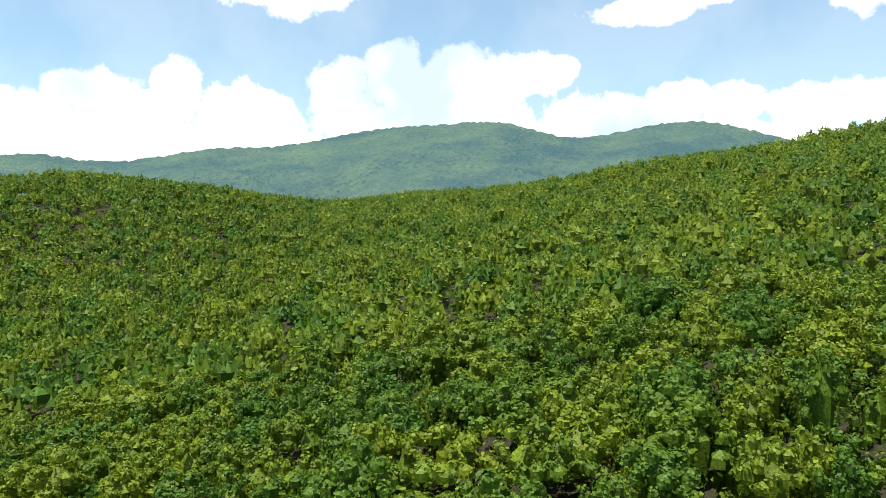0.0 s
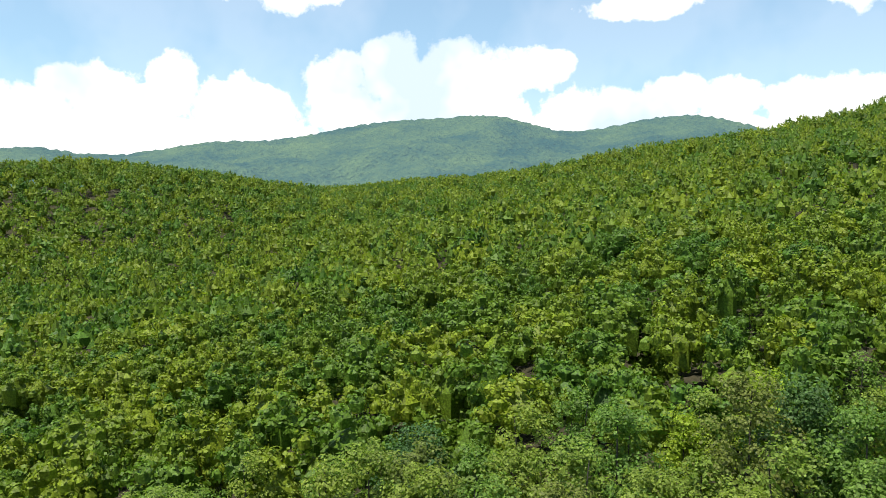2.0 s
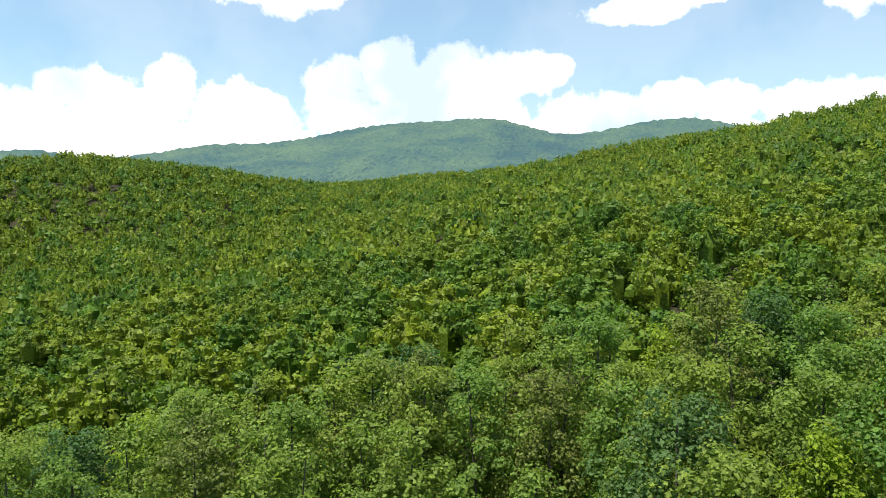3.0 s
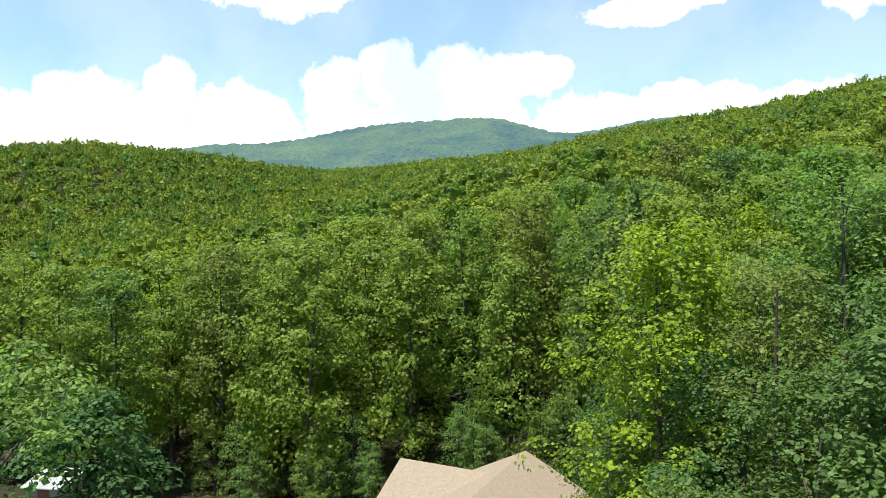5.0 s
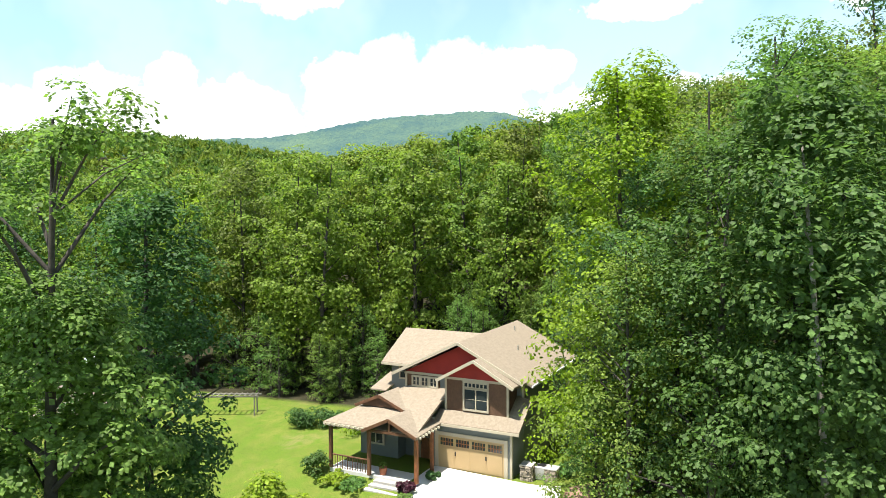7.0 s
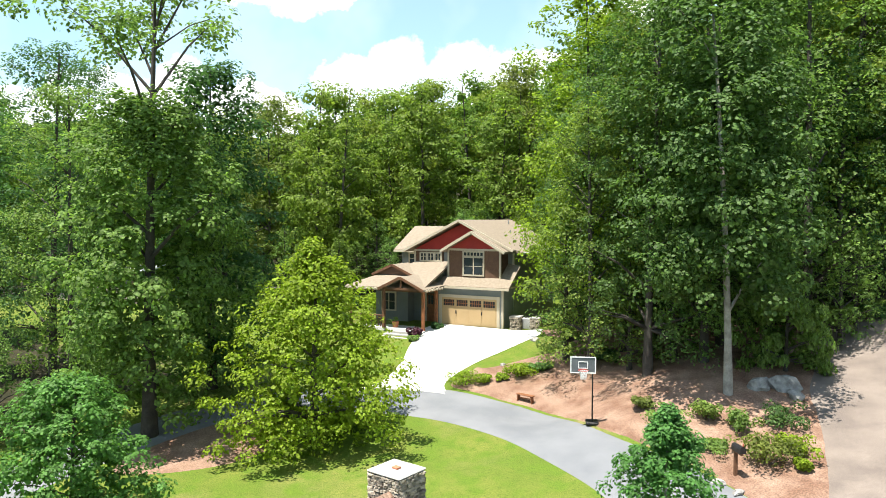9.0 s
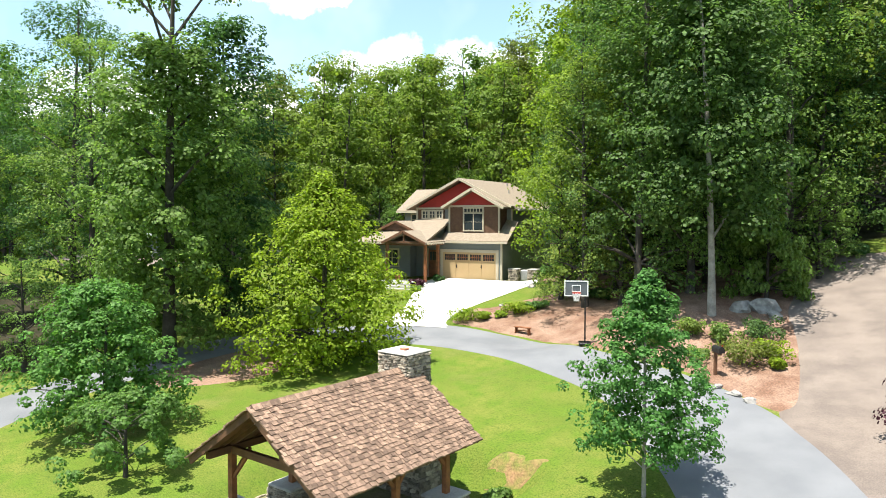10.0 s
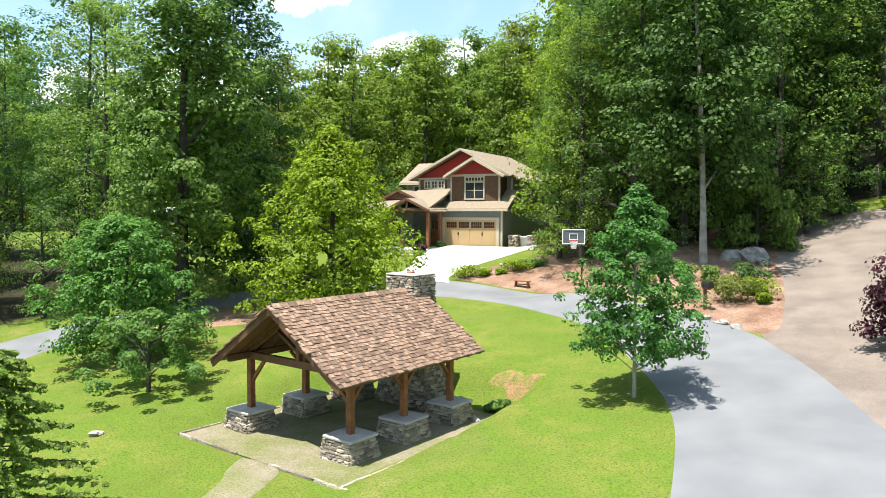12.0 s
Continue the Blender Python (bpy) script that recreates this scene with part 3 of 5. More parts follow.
def trunk_mesh(rng, h, r0, lobes, limbs, lean=0.03, mat=BARK, bend=None, first=0):
    """A tapered, slightly crooked trunk with limbs that reach into the crown."""
    bm = bmesh.new()

    def tube(pts, rads, sides):
        rings = []
        for i, (p, rr) in enumerate(zip(pts, rads)):
            ax = (pts[min(i + 1, len(pts) - 1)] - pts[max(i - 1, 0)]).normalized()
            u = ax.orthogonal().normalized()
            w = ax.cross(u)
            rings.append([bm.verts.new(p + rr * (math.cos(2 * math.pi * k / sides) * u + math.sin(2 * math.pi * k / sides) * w)) for k in range(sides)])
        for a, b in zip(rings, rings[1:]):
            for k in range(sides):
                bm.faces.new((a[k], a[(k + 1) % sides], b[(k + 1) % sides], b[k]))

    bend = Vector((*bend, 0)) if bend else Vector((rng.normal() * lean, rng.normal() * lean, 0))
    spine = [Vector((bend.x * h * s**1.5 + 0.05 * r0 * math.sin(9 * s), bend.y * h * s**1.5, h * s)) for s in np.linspace(0, 0.93, 9)]
    spine[0].z = -0.6
    tube(spine, [r0 * (1.35 if i == 0 else 1.0) * (1 - 0.9 * (i / 8)) + 0.015 for i in range(9)], 8)
    for seen, k in enumerate((*range(first), *rng.choice(len(lobes), min(limbs, len(lobes)), replace=False))):
        e = Vector(lobes[k])
        spread = 0.28 if seen >= first else 0.8
        s = min(max((e.z - spread * math.hypot(e.x, e.y) - 0.06 * h) / h, 0.12), 0.9)
        i = min(int(s / 0.93 * 8), 7)
        f = s / 0.93 * 8 - i
        b = spine[i].lerp(spine[i + 1], min(f, 1))
        mid = b.lerp(e, 0.5) + Vector((0, 0, 0.06 * (e - b).length))
        rr = r0 * (1 - 0.9 * s) * (0.55 if seen >= first else 0.75)
        tube([b, mid, e], [rr, rr * 0.6, 0.012], 5)
    me = bpy.data.meshes.new("trunk")
    bm.to_mesh(me)
    bm.free()
    me.materials.append(mat)
    me.polygons.foreach_set("use_smooth", [True] * len(me.polygons))
    return me


def make_tree(name, seed, h, r, base, count, lobe, per, size, mat, label, shape="oak", r0=0.24, limbs=12, category="tree", group="", bark=BARK, lean=0.03, droop=0.0, dense=True, bend=None, open_top=0.0, up=0.5):
    rng = np.random.default_rng(seed)
    lobes, radii = crown_lobes(rng, h - open_top, r, base, count, lobe, shape)
    if bend:
        lobes[:, :2] += np.outer(h * (lobes[:, 2] / h).clip(0, 1) ** 1.5, bend)
    first = limb_count = 0
    if open_top:
        # bare forked limbs above the dense crown, with leafy tufts towards their ends
        ends, tufts = [], []
        for k in range(7):
            a, reach, top = k * 2.4 + 0.4, rng.uniform(1.6, 4.6), h - open_top + rng.uniform(0.3, 1.0) * open_top
            e = np.array([math.cos(a) * reach, math.sin(a) * reach, top])
            ends.append(e)
            tufts += [e * [q, q, 1] + [*rng.normal(size=2) * 0.8, -rng.uniform(0.1, 1.0) * open_top * 0.28] for q in (1.2, 1.1, 1.0, 0.95, 0.85, 0.75, 0.65, 0.5)]
        limb_count = len(ends)
        tufts = ends + tufts
        first = len(tufts)
        lobes, radii = np.concatenate([np.array(tufts), lobes]), np.concatenate([rng.uniform(0.6, 1.1, first), radii])
    ob = thing(name, Matrix(), label, category, group)
    part("trunk", trunk_mesh(rng, h, r0, lobes, limbs, lean, bark, bend, limb_count), ob)
    crown = leaves(rng, lobes, radii, per, size, droop=droop, dome=base + (h - base) * 0.35, up=up)
    if dense:
        inside = lobes[first:] * [0.6, 0.6, 0.94] + [0, 0, 0.03 * h]
        crown = np.concatenate([crown, leaves(rng, inside, radii[first:] * 0.9, max(per // 6, 3), size * 1.7, dome=base + (h - base) * 0.35)])
    part("crown", quads_mesh("crown", crown, mat), ob)
    return ob


def put(ob, x, y, turn=0.0, size=1.0, sink=0.0):
    ob.matrix_basis = Matrix.LocRotScale((x, y, gz(x, y) - sink), Euler((0, 0, turn)), (size, size, size))
    return ob


def put_copy(ob, x, y, turn, size):
    new_ob = copy_thing(ob, Matrix())
    return put(new_ob, x, y, turn, size)


# trees of the yard, each one different
put(make_tree("maple_tree", 11, 10.4, 5.1, 0.4, 380, 0.62, 62, 0.17, LEAF_YELLOW, "dense bright yellow-green maple on the lawn by the drive", "teardrop", 0.2, 26), 1.9, -22.0, 0.4)
put(make_tree("young_maple_tree", 12, 6.9, 2.15, 1.4, 330, 0.27, 60, 0.10, LEAF_MAPLE, "young pointed maple with a slim pale stem on the lawn", "teardrop", 0.05, 18, bark=BARK_PALE, lean=0.004), 20.3, -31.0, 1.0)
put(make_tree("small_maple_tree", 13, 6.3, 3.2, 0.5, 300, 0.40, 56, 0.14, LEAF_MAPLE, "leafy dark green young maple beside the drive", "egg", 0.09, 20), -1.0, -32.9, 2.0)
put(make_tree("spreading_small_tree", 14, 3.1, 2.3, 0.6, 64, 0.33, 110, 0.12, LEAF, "low spreading young tree with open branches on the lawn", "oak", 0.07, 18, dense=False), 3.4, -35.4, 0.3)
put(make_tree("tall_oak_tree", 15, 25.0, 4.8, 1.4, 300, 0.8, 84, 0.22, LEAF, "tall shady oak with a bare forked open top beside the drive", "oak", 0.34, 18, bend=(0.045, 0.0), open_top=6.8), -6.6, -24.6, 0.0)
put(make_tree("tall_oak_tree", 16, 21.0, 4.4, 1.2, 260, 0.8, 70, 0.22, LEAF_DARK, "tall dark oak standing behind the drive", "oak", 0.28, 18), -9.3, -17.6, 1.2)
put(make_tree("leaning_oak_tree", 17, 22.5, 4.7, 4.6, 400, 0.85, 58, 0.22, LEAF_DARK, "tall leaning oak with a pale bare trunk on the mulch bank", "oak", 0.18, 2, bark=BARK_PALE, bend=(0.10, 0.02)), 20.2, -14.2, 2.1)
put(make_tree("weeping_tree", 18, 4.9, 2.1, 0.3, 110, 0.42, 80, 0.15, LEAF, "small weeping ornamental tree on the mulch bank", "dome", 0.1, 22, droop=1.1), 22.5, -10.2, 0.0)
put(make_tree("purple_plum_tree", 19, 4.2, 2.0, 0.4, 150, 0.36, 60, 0.12, LEAF_PURPLE, "purple-leaved plum beside the gravel road", "egg", 0.08, 16), 28.6, -26.0, 0.0)
put(make_tree("tulip_tree", 20, 25.5, 5.7, 3.0, 300, 0.9, 62, 0.21, LEAF_YELLOW, "tall bright yellow-green tulip tree beside the house", "egg", 0.22, 30), 10.9, -4.2, 0.0)

# kinds of woodland tree, built once
NEAR = 92.0
KINDS, FINE = [], []
for k, (h, r, base, mat, shape, lab) in enumerate([
    (21.5, 4.6, 4.0, LEAF, "oak", "tall mid-green oak at the edge of the woods"),
    (22.5, 4.9, 6.0, LEAF_DARK, "oak", "tall dark green oak in the woods"),
    (20.0, 4.3, 3.0, LEAF, "egg", "leafy green hickory in the woods"),
    (23.5, 4.4, 5.5, LEAF_OLIVE, "oak", "tall olive-brown chestnut oak in the woods"),
    (19.0, 4.2, 2.0, LEAF_DARK, "oak", "dark green maple leafy to the ground"),
    (21.0, 4.2, 4.0, LEAF_YELLOW, "egg", "yellow-green tulip tree in the woods"),
    (12.0, 3.2, 1.0, LEAF, "egg", "young understorey tree with light leaves"),
    (22.0, 4.8, 5.0, LEAF, "oak", "broad mid-green oak in the woods"),
]):
    KINDS.append(make_tree("woodland_tree", 40 + k, h, r * 0.95, base * 1.0, 104 if k != 6 else 40, 1.05 if k != 6 else 0.8, 52, 0.29 if k != 6 else 0.3, LEAF_WOOD if mat is LEAF else mat, lab, shape, 0.2, 10, group="trees of the wood", up=0.1))
    FINE.append(make_tree("bank_tree", 60 + k, h, r, base * 0.3, 190 if k != 6 else 80, 0.8 if k != 6 else 0.6, 66 if k != 6 else 46, 0.16 if k != 6 else 0.17, mat, lab.replace("in the woods", "beside the yard").replace("at the edge of the woods", "beside the yard"), shape, 0.24, 24, group="trees round the yard"))
used = [False] * len(KINDS)
used_fine = [False] * len(FINE)


def plant(k, x, y, size=1.0, fine=False):
    rng_turn = random.uniform(0, 6.28)
    if fine:
        if not used_fine[k]:
            used_fine[k] = True
            return put(FINE[k], x, y, rng_turn, size)
        return put_copy(FINE[k], x, y, rng_turn, size)
    if not used[k]:
        used[k] = True
        return put(KINDS[k], x, y, rng_turn, size)
    return put_copy(KINDS[k], x, y, rng_turn, size)


# the clump between the house and the gravel road, and the trees left of the drive
for k, x, y, s in [(2, 12.3, -9.4, 0.84), (1, 15.9, -11.4, 0.93), (3, 15.2, -6.0, 1.0), (4, 8.6, 0.6, 0.85), (4, 11.6, -1.4, 0.95), (1, 19.0, -6.0, 1.0), (7, 18.2, 1.5, 1.18), (0, 14.0, 4.5, 1.0), (1, 8.5, 8.5, 0.95), (6, 10.2, -7.6, 0.75), (6, 16.8, -8.8, 0.8), (1, 21.4, -4.0, 0.95), (2, 20.6, 3.5, 1.25), (4, 7.4, 5.0, 0.8), (6, 14.6, -9.8, 0.6), (2, 18.6, -10.4, 0.88), (6, 25.0, -6.4, 0.55), (0, 23.4, -5.2, 1.12), (3, 26.0, 6.0, 1.18), (7, 31.0, 8.0, 1.25), (1, 24.0, 10.0, 1.2), (4, 25.0, 0.2, 0.9), (1, 13.4, -6.2, 0.9), (4, 29.0, 1.0, 0.9), (1, 35.5, -2.0, 1.0), (0, 40.0, -17.0, 1.0),
                   (0, -15.0, -23.0, 0.9), (0, -17.5, -31.0, 0.85), (1, -20.5, -20.5, 1.0), (2, -19.0, -35.5, 0.8), (6, 25.8, -4.6, 0.5), (2, -25.5, -27.0, 1.0), (1, -27.0, -13.0, 1.0), (6, -11.8, -35.5, 0.6), (6, -12.5, -29.0, 0.55), (4, -33.0, -20.0, 0.95), (0, -31.5, -34.0, 1.0)]:
    plant(k, x, y, s, True)
# light-loving young trees along the wood's edge
rng_u = np.random.default_rng(5)
for k in range(34):
    x = rng_u.uniform(-36, 6)
    y = (9.5 if x < -13 else 16.5) + rng_u.uniform(0, 5)
    plant(6, x, y, rng_u.uniform(0.4, 0.75), True)

rng_f = np.random.default_rng(77)
ROT = radians(27)


def wood_spots(step, jitter, lo, hi):
    """Places of trees on an uneven grid over the wooded slope, between two distances from the yard's far end."""
    out = []
    for gy_ in np.arange(-45, 640, step):
        for gx_ in np.arange(-700, 330, step):
            x = gx_ + rng_f.uniform(-jitter, jitter)
            y = gy_ + rng_f.uniform(-jitter, jitter)
            fwd = -math.sin(ROT) * (x - 16) + math.cos(ROT) * (y + 40)
            side = math.cos(ROT) * (x - 16) + math.sin(ROT) * (y + 40)
            if not lo <= fwd < hi or abs(side) > 0.70 * fwd + 12 or y < -12 and x < 0 or y > 600 + 18 * math.sin(x / 90):
                continue
            if wooded(x, y) < 0.9 or (9 < x < 23.5 and -12 < y < 5.5):
                continue
            if abs(x + 6.6) + abs(y + 24.6) < 5 or (x < -30 and x > -48 and -8 < y < 6):
                continue
            out.append((fwd, x, y, rng_f.uniform(0.80, 1.14), rng_f.uniform()))
    return out


pick = [0, 7, 2, 3, 7, 0, 2, 5, 0, 0, 7, 2, 1, 7]
for fwd, x, y, s, q in wood_spots(6.6, 2.0, 6, NEAR):
    plant(pick[int(q * len(pick))], x, y, 0.98 + 0.5 * (s - 0.80))


for some, flags in ((KINDS, used), (FINE, used_fine)):
    for ob, flag in zip(some, flags):
        if not flag:
            for o in (*ob.children, ob):
                bpy.data.objects.remove(o)


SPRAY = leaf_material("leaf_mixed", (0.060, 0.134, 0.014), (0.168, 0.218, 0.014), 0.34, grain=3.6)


def dome_quads(rng, centre, r, rz, sides, rows_, low):
    """A lumpy dome of loose four-sided faces."""
    u, v = np.meshgrid(np.linspace(0, 2 * np.pi, sides + 1)[:-1] + rng.uniform(0, 6), np.linspace(0.05, low, rows_ + 1) * np.pi)
    k = 1 + 0.13 * rng.normal(size=u.shape)
    grid = np.stack([r * k * np.sin(v) * np.cos(u), r * k * np.sin(v) * np.sin(u), rz * k * np.cos(v)], -1) + centre
    nxt = np.roll(grid, -1, 1)
    return np.stack([grid[:-1], grid[1:], nxt[1:], nxt[:-1]], 2).reshape(-1, 3)


def dome_crown(rng, r, depth, count, per, size, sides, rows_):
    """A full crown seen from above: round leafy knobs over a dome, each with loose sprays on its outer side."""
    i = np.arange(count) + 0.5
    cz = 1 - 1.45 * i / count
    ang = i * 2.39996 + rng.normal(size=count) * 0.3
    ring = np.sqrt(np.clip(1 - cz * cz, 0, 1))
    dirs = unit(np.stack([np.cos(ang) * ring, np.sin(ang) * ring, cz], -1) + rng.normal(size=(count, 3)) * 0.14)
    bulge = np.clip(1 + 0.2 * rng.normal(size=(count, 1)), 0.6, 1.35)
    c = dirs * [r, r, depth] * 0.76 * bulge
    lobe = r * 1.32 / math.sqrt(count) * rng.uniform(0.75, 1.3, count)
    d = unit(rng.normal(size=(count * per, 3)) + np.repeat(dirs, per, 0) * 0.7 + [0, 0, 0.35])
    p = np.repeat(c, per, 0) + d * np.repeat(lobe, per)[:, None] * rng.uniform(0.72, 1.14, (count * per, 1))
    nor = unit(d + rng.normal(size=p.shape) * 0.33)
    a = unit(np.cross(nor, rng.normal(size=p.shape)))
    b = np.cross(nor, a)
    s = size * rng.uniform(0.6, 1.3, (len(p), 1))
    sprays = np.stack([p - a * s * 0.5, p - b * s * 0.42 + a * s * 0.06, p + a * s * 0.56, p + b * s * 0.42 - a * s * 0.04], 1).reshape(-1, 3)
    knobs = [dome_quads(rng, q, e * 0.64, e * 0.66, sides, rows_, 0.66) for q, e in zip(c, lobe)]
    core = dome_quads(rng, np.zeros(3), r * 0.52, depth * 0.55, 6, 2, 0.7)
    return np.concatenate([sprays, *knobs, core]) + [0, 0, -depth]


def woods_object(places, count, per, size, sides, rows_, label, seed):
    """The further woods: whole crowns of leafy knobs, joined into one sheet."""
    rng = np.random.default_rng(seed)
    kinds = [dome_crown(rng, 3.2 + 0.25 * ((v * 5) % 9), 4.2 + 0.35 * ((v * 4) % 9), count, per, size, sides, rows_) for v in range(9)]
    zs = ground_z([p[1] for p in places], [p[2] for p in places])
    cards, tints = [], []
    for (fwd, x, y, s, q), z in zip(places, zs):
        src = kinds[int(q * 9)]
        a, tint = rng.uniform(0, 6.28), rng.uniform(0, 1) ** 1.2 * 0.98
        w = s * rng.uniform(0.8, 1.2)
        c, d = math.cos(a) * w, math.sin(a) * w
        cards.append(np.stack([src[:, 0] * c - src[:, 1] * d + x, src[:, 0] * d + src[:, 1] * c + y, src[:, 2] * s + z + 22.3 + rng.normal() * 1.5], -1))
        tints.append(np.full(len(src), tint))
    me = quads_mesh("woods", np.concatenate(cards), SPRAY, np.concatenate(tints))
    return tagged(new("woods", me), label, "woods", kind="stuff")


woods_object(wood_spots(6.6, 3.1, NEAR, 190), 24, 24, 0.54, 5, 2, "closed canopy of mixed green deciduous trees", 8)
woods_object(wood_spots(8.0, 3.7, 190, 1200), 9, 7, 1.15, 4, 1, "far wooded slope of mixed green deciduous trees", 9)


# ---- building blocks ----
def box_bm(x0, x1, y0, y1, z0, z1, bevel=0.0):
    bm = bmesh.new()
    v = [bm.verts.new((x, y, z)) for z in (z0, z1) for y in (y0, y1) for x in (x0, x1)]
    for f in ((0, 2, 3, 1), (4, 5, 7, 6), (0, 1, 5, 4), (2, 6, 7, 3), (0, 4, 6, 2), (1, 3, 7, 5)):
        bm.faces.new([v[i] for i in f])
    if bevel:
        bmesh.ops.bevel(bm, geom=list(bm.edges), offset=bevel, segments=1, affect="EDGES")
    return bm


def prism_bm(poly, y0, y1):
    """A flat outline in x and z, drawn out from y0 to y1."""
    bm = bmesh.new()
    a = [bm.verts.new((x, y0, z)) for x, z in poly]
    b = [bm.verts.new((x, y1, z)) for x, z in poly]
    bm.faces.new(a)
    bm.faces.new(b[::-1])
    for i in range(len(poly)):
        j = (i + 1) % len(poly)
        bm.faces.new((a[j], a[i], b[i], b[j]))
    bmesh.ops.recalc_face_normals(bm, faces=list(bm.faces))
    return bm


def slab_bm(corners, thick):
    """A roof slab under its four upper corners."""
    bm = bmesh.new()
    a = [bm.verts.new(c) for c in corners]
    b = [bm.verts.new((c[0], c[1], c[2] - thick)) for c in corners]
    bm.faces.new(a)
    bm.faces.new(b[::-1])
    n = len(corners)
    for i in range(n):
        j = (i + 1) % n
        bm.faces.new((a[j], a[i], b[i], b[j]))
    bmesh.ops.recalc_face_normals(bm, faces=list(bm.faces))
    return bm


def bar_bm(a, b, w, d):
    """A squared timber from a to b."""
    a, b = Vector(a), Vector(b)
    ax = (b - a).normalized()
    u = ax.cross(Vector((0, 0, 1)))
    u = u.normalized() if u.length > 1e-3 else Vector((1, 0, 0))
    v = u.cross(ax)
    bm = bmesh.new()
    r = [[bm.verts.new(p + u * w / 2 * sx + v * d / 2 * sy) for sx, sy in ((-1, -1), (1, -1), (1, 1), (-1, 1))] for p in (a, b)]
    bm.faces.new(r[0][::-1])
    bm.faces.new(r[1])
    for k in range(4):
        bm.faces.new((r[0][k], r[0][(k + 1) % 4], r[1][(k + 1) % 4], r[1][k]))
    bmesh.ops.bevel(bm, geom=list(bm.edges), offset=min(w, d) * 0.08, segments=1, affect="EDGES")
    return bm


def tube_bm(a, b, r0, r1, sides=10):
    a, b = Vector(a), Vector(b)
    bm = bmesh.new()
    bmesh.ops.create_cone(bm, cap_ends=True, segments=sides, radius1=r0, radius2=r1, depth=(b - a).length)
    bmesh.ops.transform(bm, verts=bm.verts, matrix=Matrix.Translation((a + b) / 2) @ (b - a).to_track_quat("Z", "Y").to_matrix().to_4x4())
    return bm


# ---- the house ----
house = thing("house", Matrix(), "two-storey craftsman house with red gables and tan roofs by the woods", "house")


def wall(bm, mat, label=""):
    return part("wall", bm, house, mat, label)


def roof(corners, label="", thick=0.16):
    top = part("roof", slab_bm(corners, thick), house, ROOF, label)
    return top


wall(box_bm(-2.9, 2.87, 0.0, 7.0, -0.5, 3.35), SIDING)
wall(box_bm(-5.65, 2.88, 2.1, 11.7, -0.5, 6.0), SIDING)
wall(box_bm(-5.65, -1.95, 1.5, 2.15, 0.0, 6.0), SIDING)
wall(box_bm(-9.1, -5.6, 5.2, 11.4, -0.5, 6.0), SIDING)
wall(box_bm(-5.6, -2.92, 1.2, 1.52, -0.3, 4.5), SIDING)
wall(box_bm(-8.7, -5.62, 0.2, 5.19, -0.4, 3.05), SIDING)
bay = wall(box_bm(-2.06, 2.4, 0.52, 2.2, 3.6, 6.02), BROWN, "brown shingled bay")
# red gables
wall(prism_bm([(-5.75, 5.86), (2.9, 5.86), (-1.37, 8.0)], 1.44, 1.6), RED, "deep red gable")
wall(prism_bm([(-2.1, 5.98), (2.55, 5.98), (0.22, 7.22)], 0.46, 0.62), RED, "deep red gable")
wall(box_bm(-5.62, -3.0, 1.42, 1.5, 4.2, 5.8), BROWN, "brown shingled wall")
# roofs
ridge_z, eave_z = 8.32, 5.82
roof([(-1.37, 0.85, ridge_z), (-6.45, 0.85, eave_z), (-6.45, 12.1, eave_z), (-1.37, 12.1, ridge_z)])
roof([(-1.37, 0.85, ridge_z), (-1.37, 12.1, ridge_z), (3.65, 12.1, eave_z - 0.02), (3.65, 1.5, eave_z - 0.02), (3.3, 1.5, eave_z + 0.16), (3.3, 0.85, eave_z + 0.16)])
roof([(0.2, -0.12, 7.43), (-2.5, -0.12, 5.92), (-2.5, 3.6, 5.92), (0.2, 4.6, 7.43)])
roof([(0.2, -0.12, 7.43), (0.2, 4.6, 7.43), (3.0, 3.6, 5.88), (3.0, -0.12, 5.88)])
roof([(-9.55, 4.45, 5.66), (-5.0, 4.45, 5.66), (-2.0, 8.3, 7.72), (-9.55, 8.3, 7.72)])
roof([(-9.55, 8.3, 7.72), (-2.0, 8.3, 7.72), (-5.0, 12.1, 5.66), (-9.55, 12.1, 5.66)])
roof([(-2.5, -0.47, 3.18), (3.52, -0.47, 3.18), (3.52, 1.9, 4.72), (2.4, 2.15, 4.88), (2.4, 0.5, 3.82), (-2.5, 0.5, 3.82)])
roof([(-9.25, -3.42, 3.14), (-2.2, -3.42, 3.14), (-2.2, 1.5, 4.95), (-5.3, 1.5, 4.95)])
roof([(-9.25, -3.42, 3.14), (-5.3, 1.5, 4.95), (-5.3, 5.2, 4.95), (-9.25, 5.2, 3.14)])
roof([(-3.97, -3.85, 4.02), (-5.95, -3.85, 3.10), (-5.95, -3.3, 3.10), (-3.97, -0.9, 4.02)])
roof([(-3.97, -3.85, 4.02), (-3.97, -0.9, 4.02), (-1.95, -0.45, 3.16), (-1.95, -3.85, 3.10)])
roof([(-6.1, -1.5, 4.78), (-8.0, -1.5, 3.96), (-8.0, -0.9, 3.96), (-6.1, 1.2, 4.78)], thick=0.1)
roof([(-6.1, -1.5, 4.78), (-6.1, 1.2, 4.78), (-4.2, -0.9, 3.96), (-4.2, -1.5, 3.96)], thick=0.1)
roof([(-10.3, 4.0, 3.6), (-8.9, 4.0, 3.6), (-8.9, 7.0, 4.3), (-10.3, 7.0, 4.3)], thick=0.1)
wall(prism_bm([(-7.7, 3.98), (-4.5, 3.98), (-6.1, 4.66)], -1.4, -1.3), BROWN, "small brown gable")
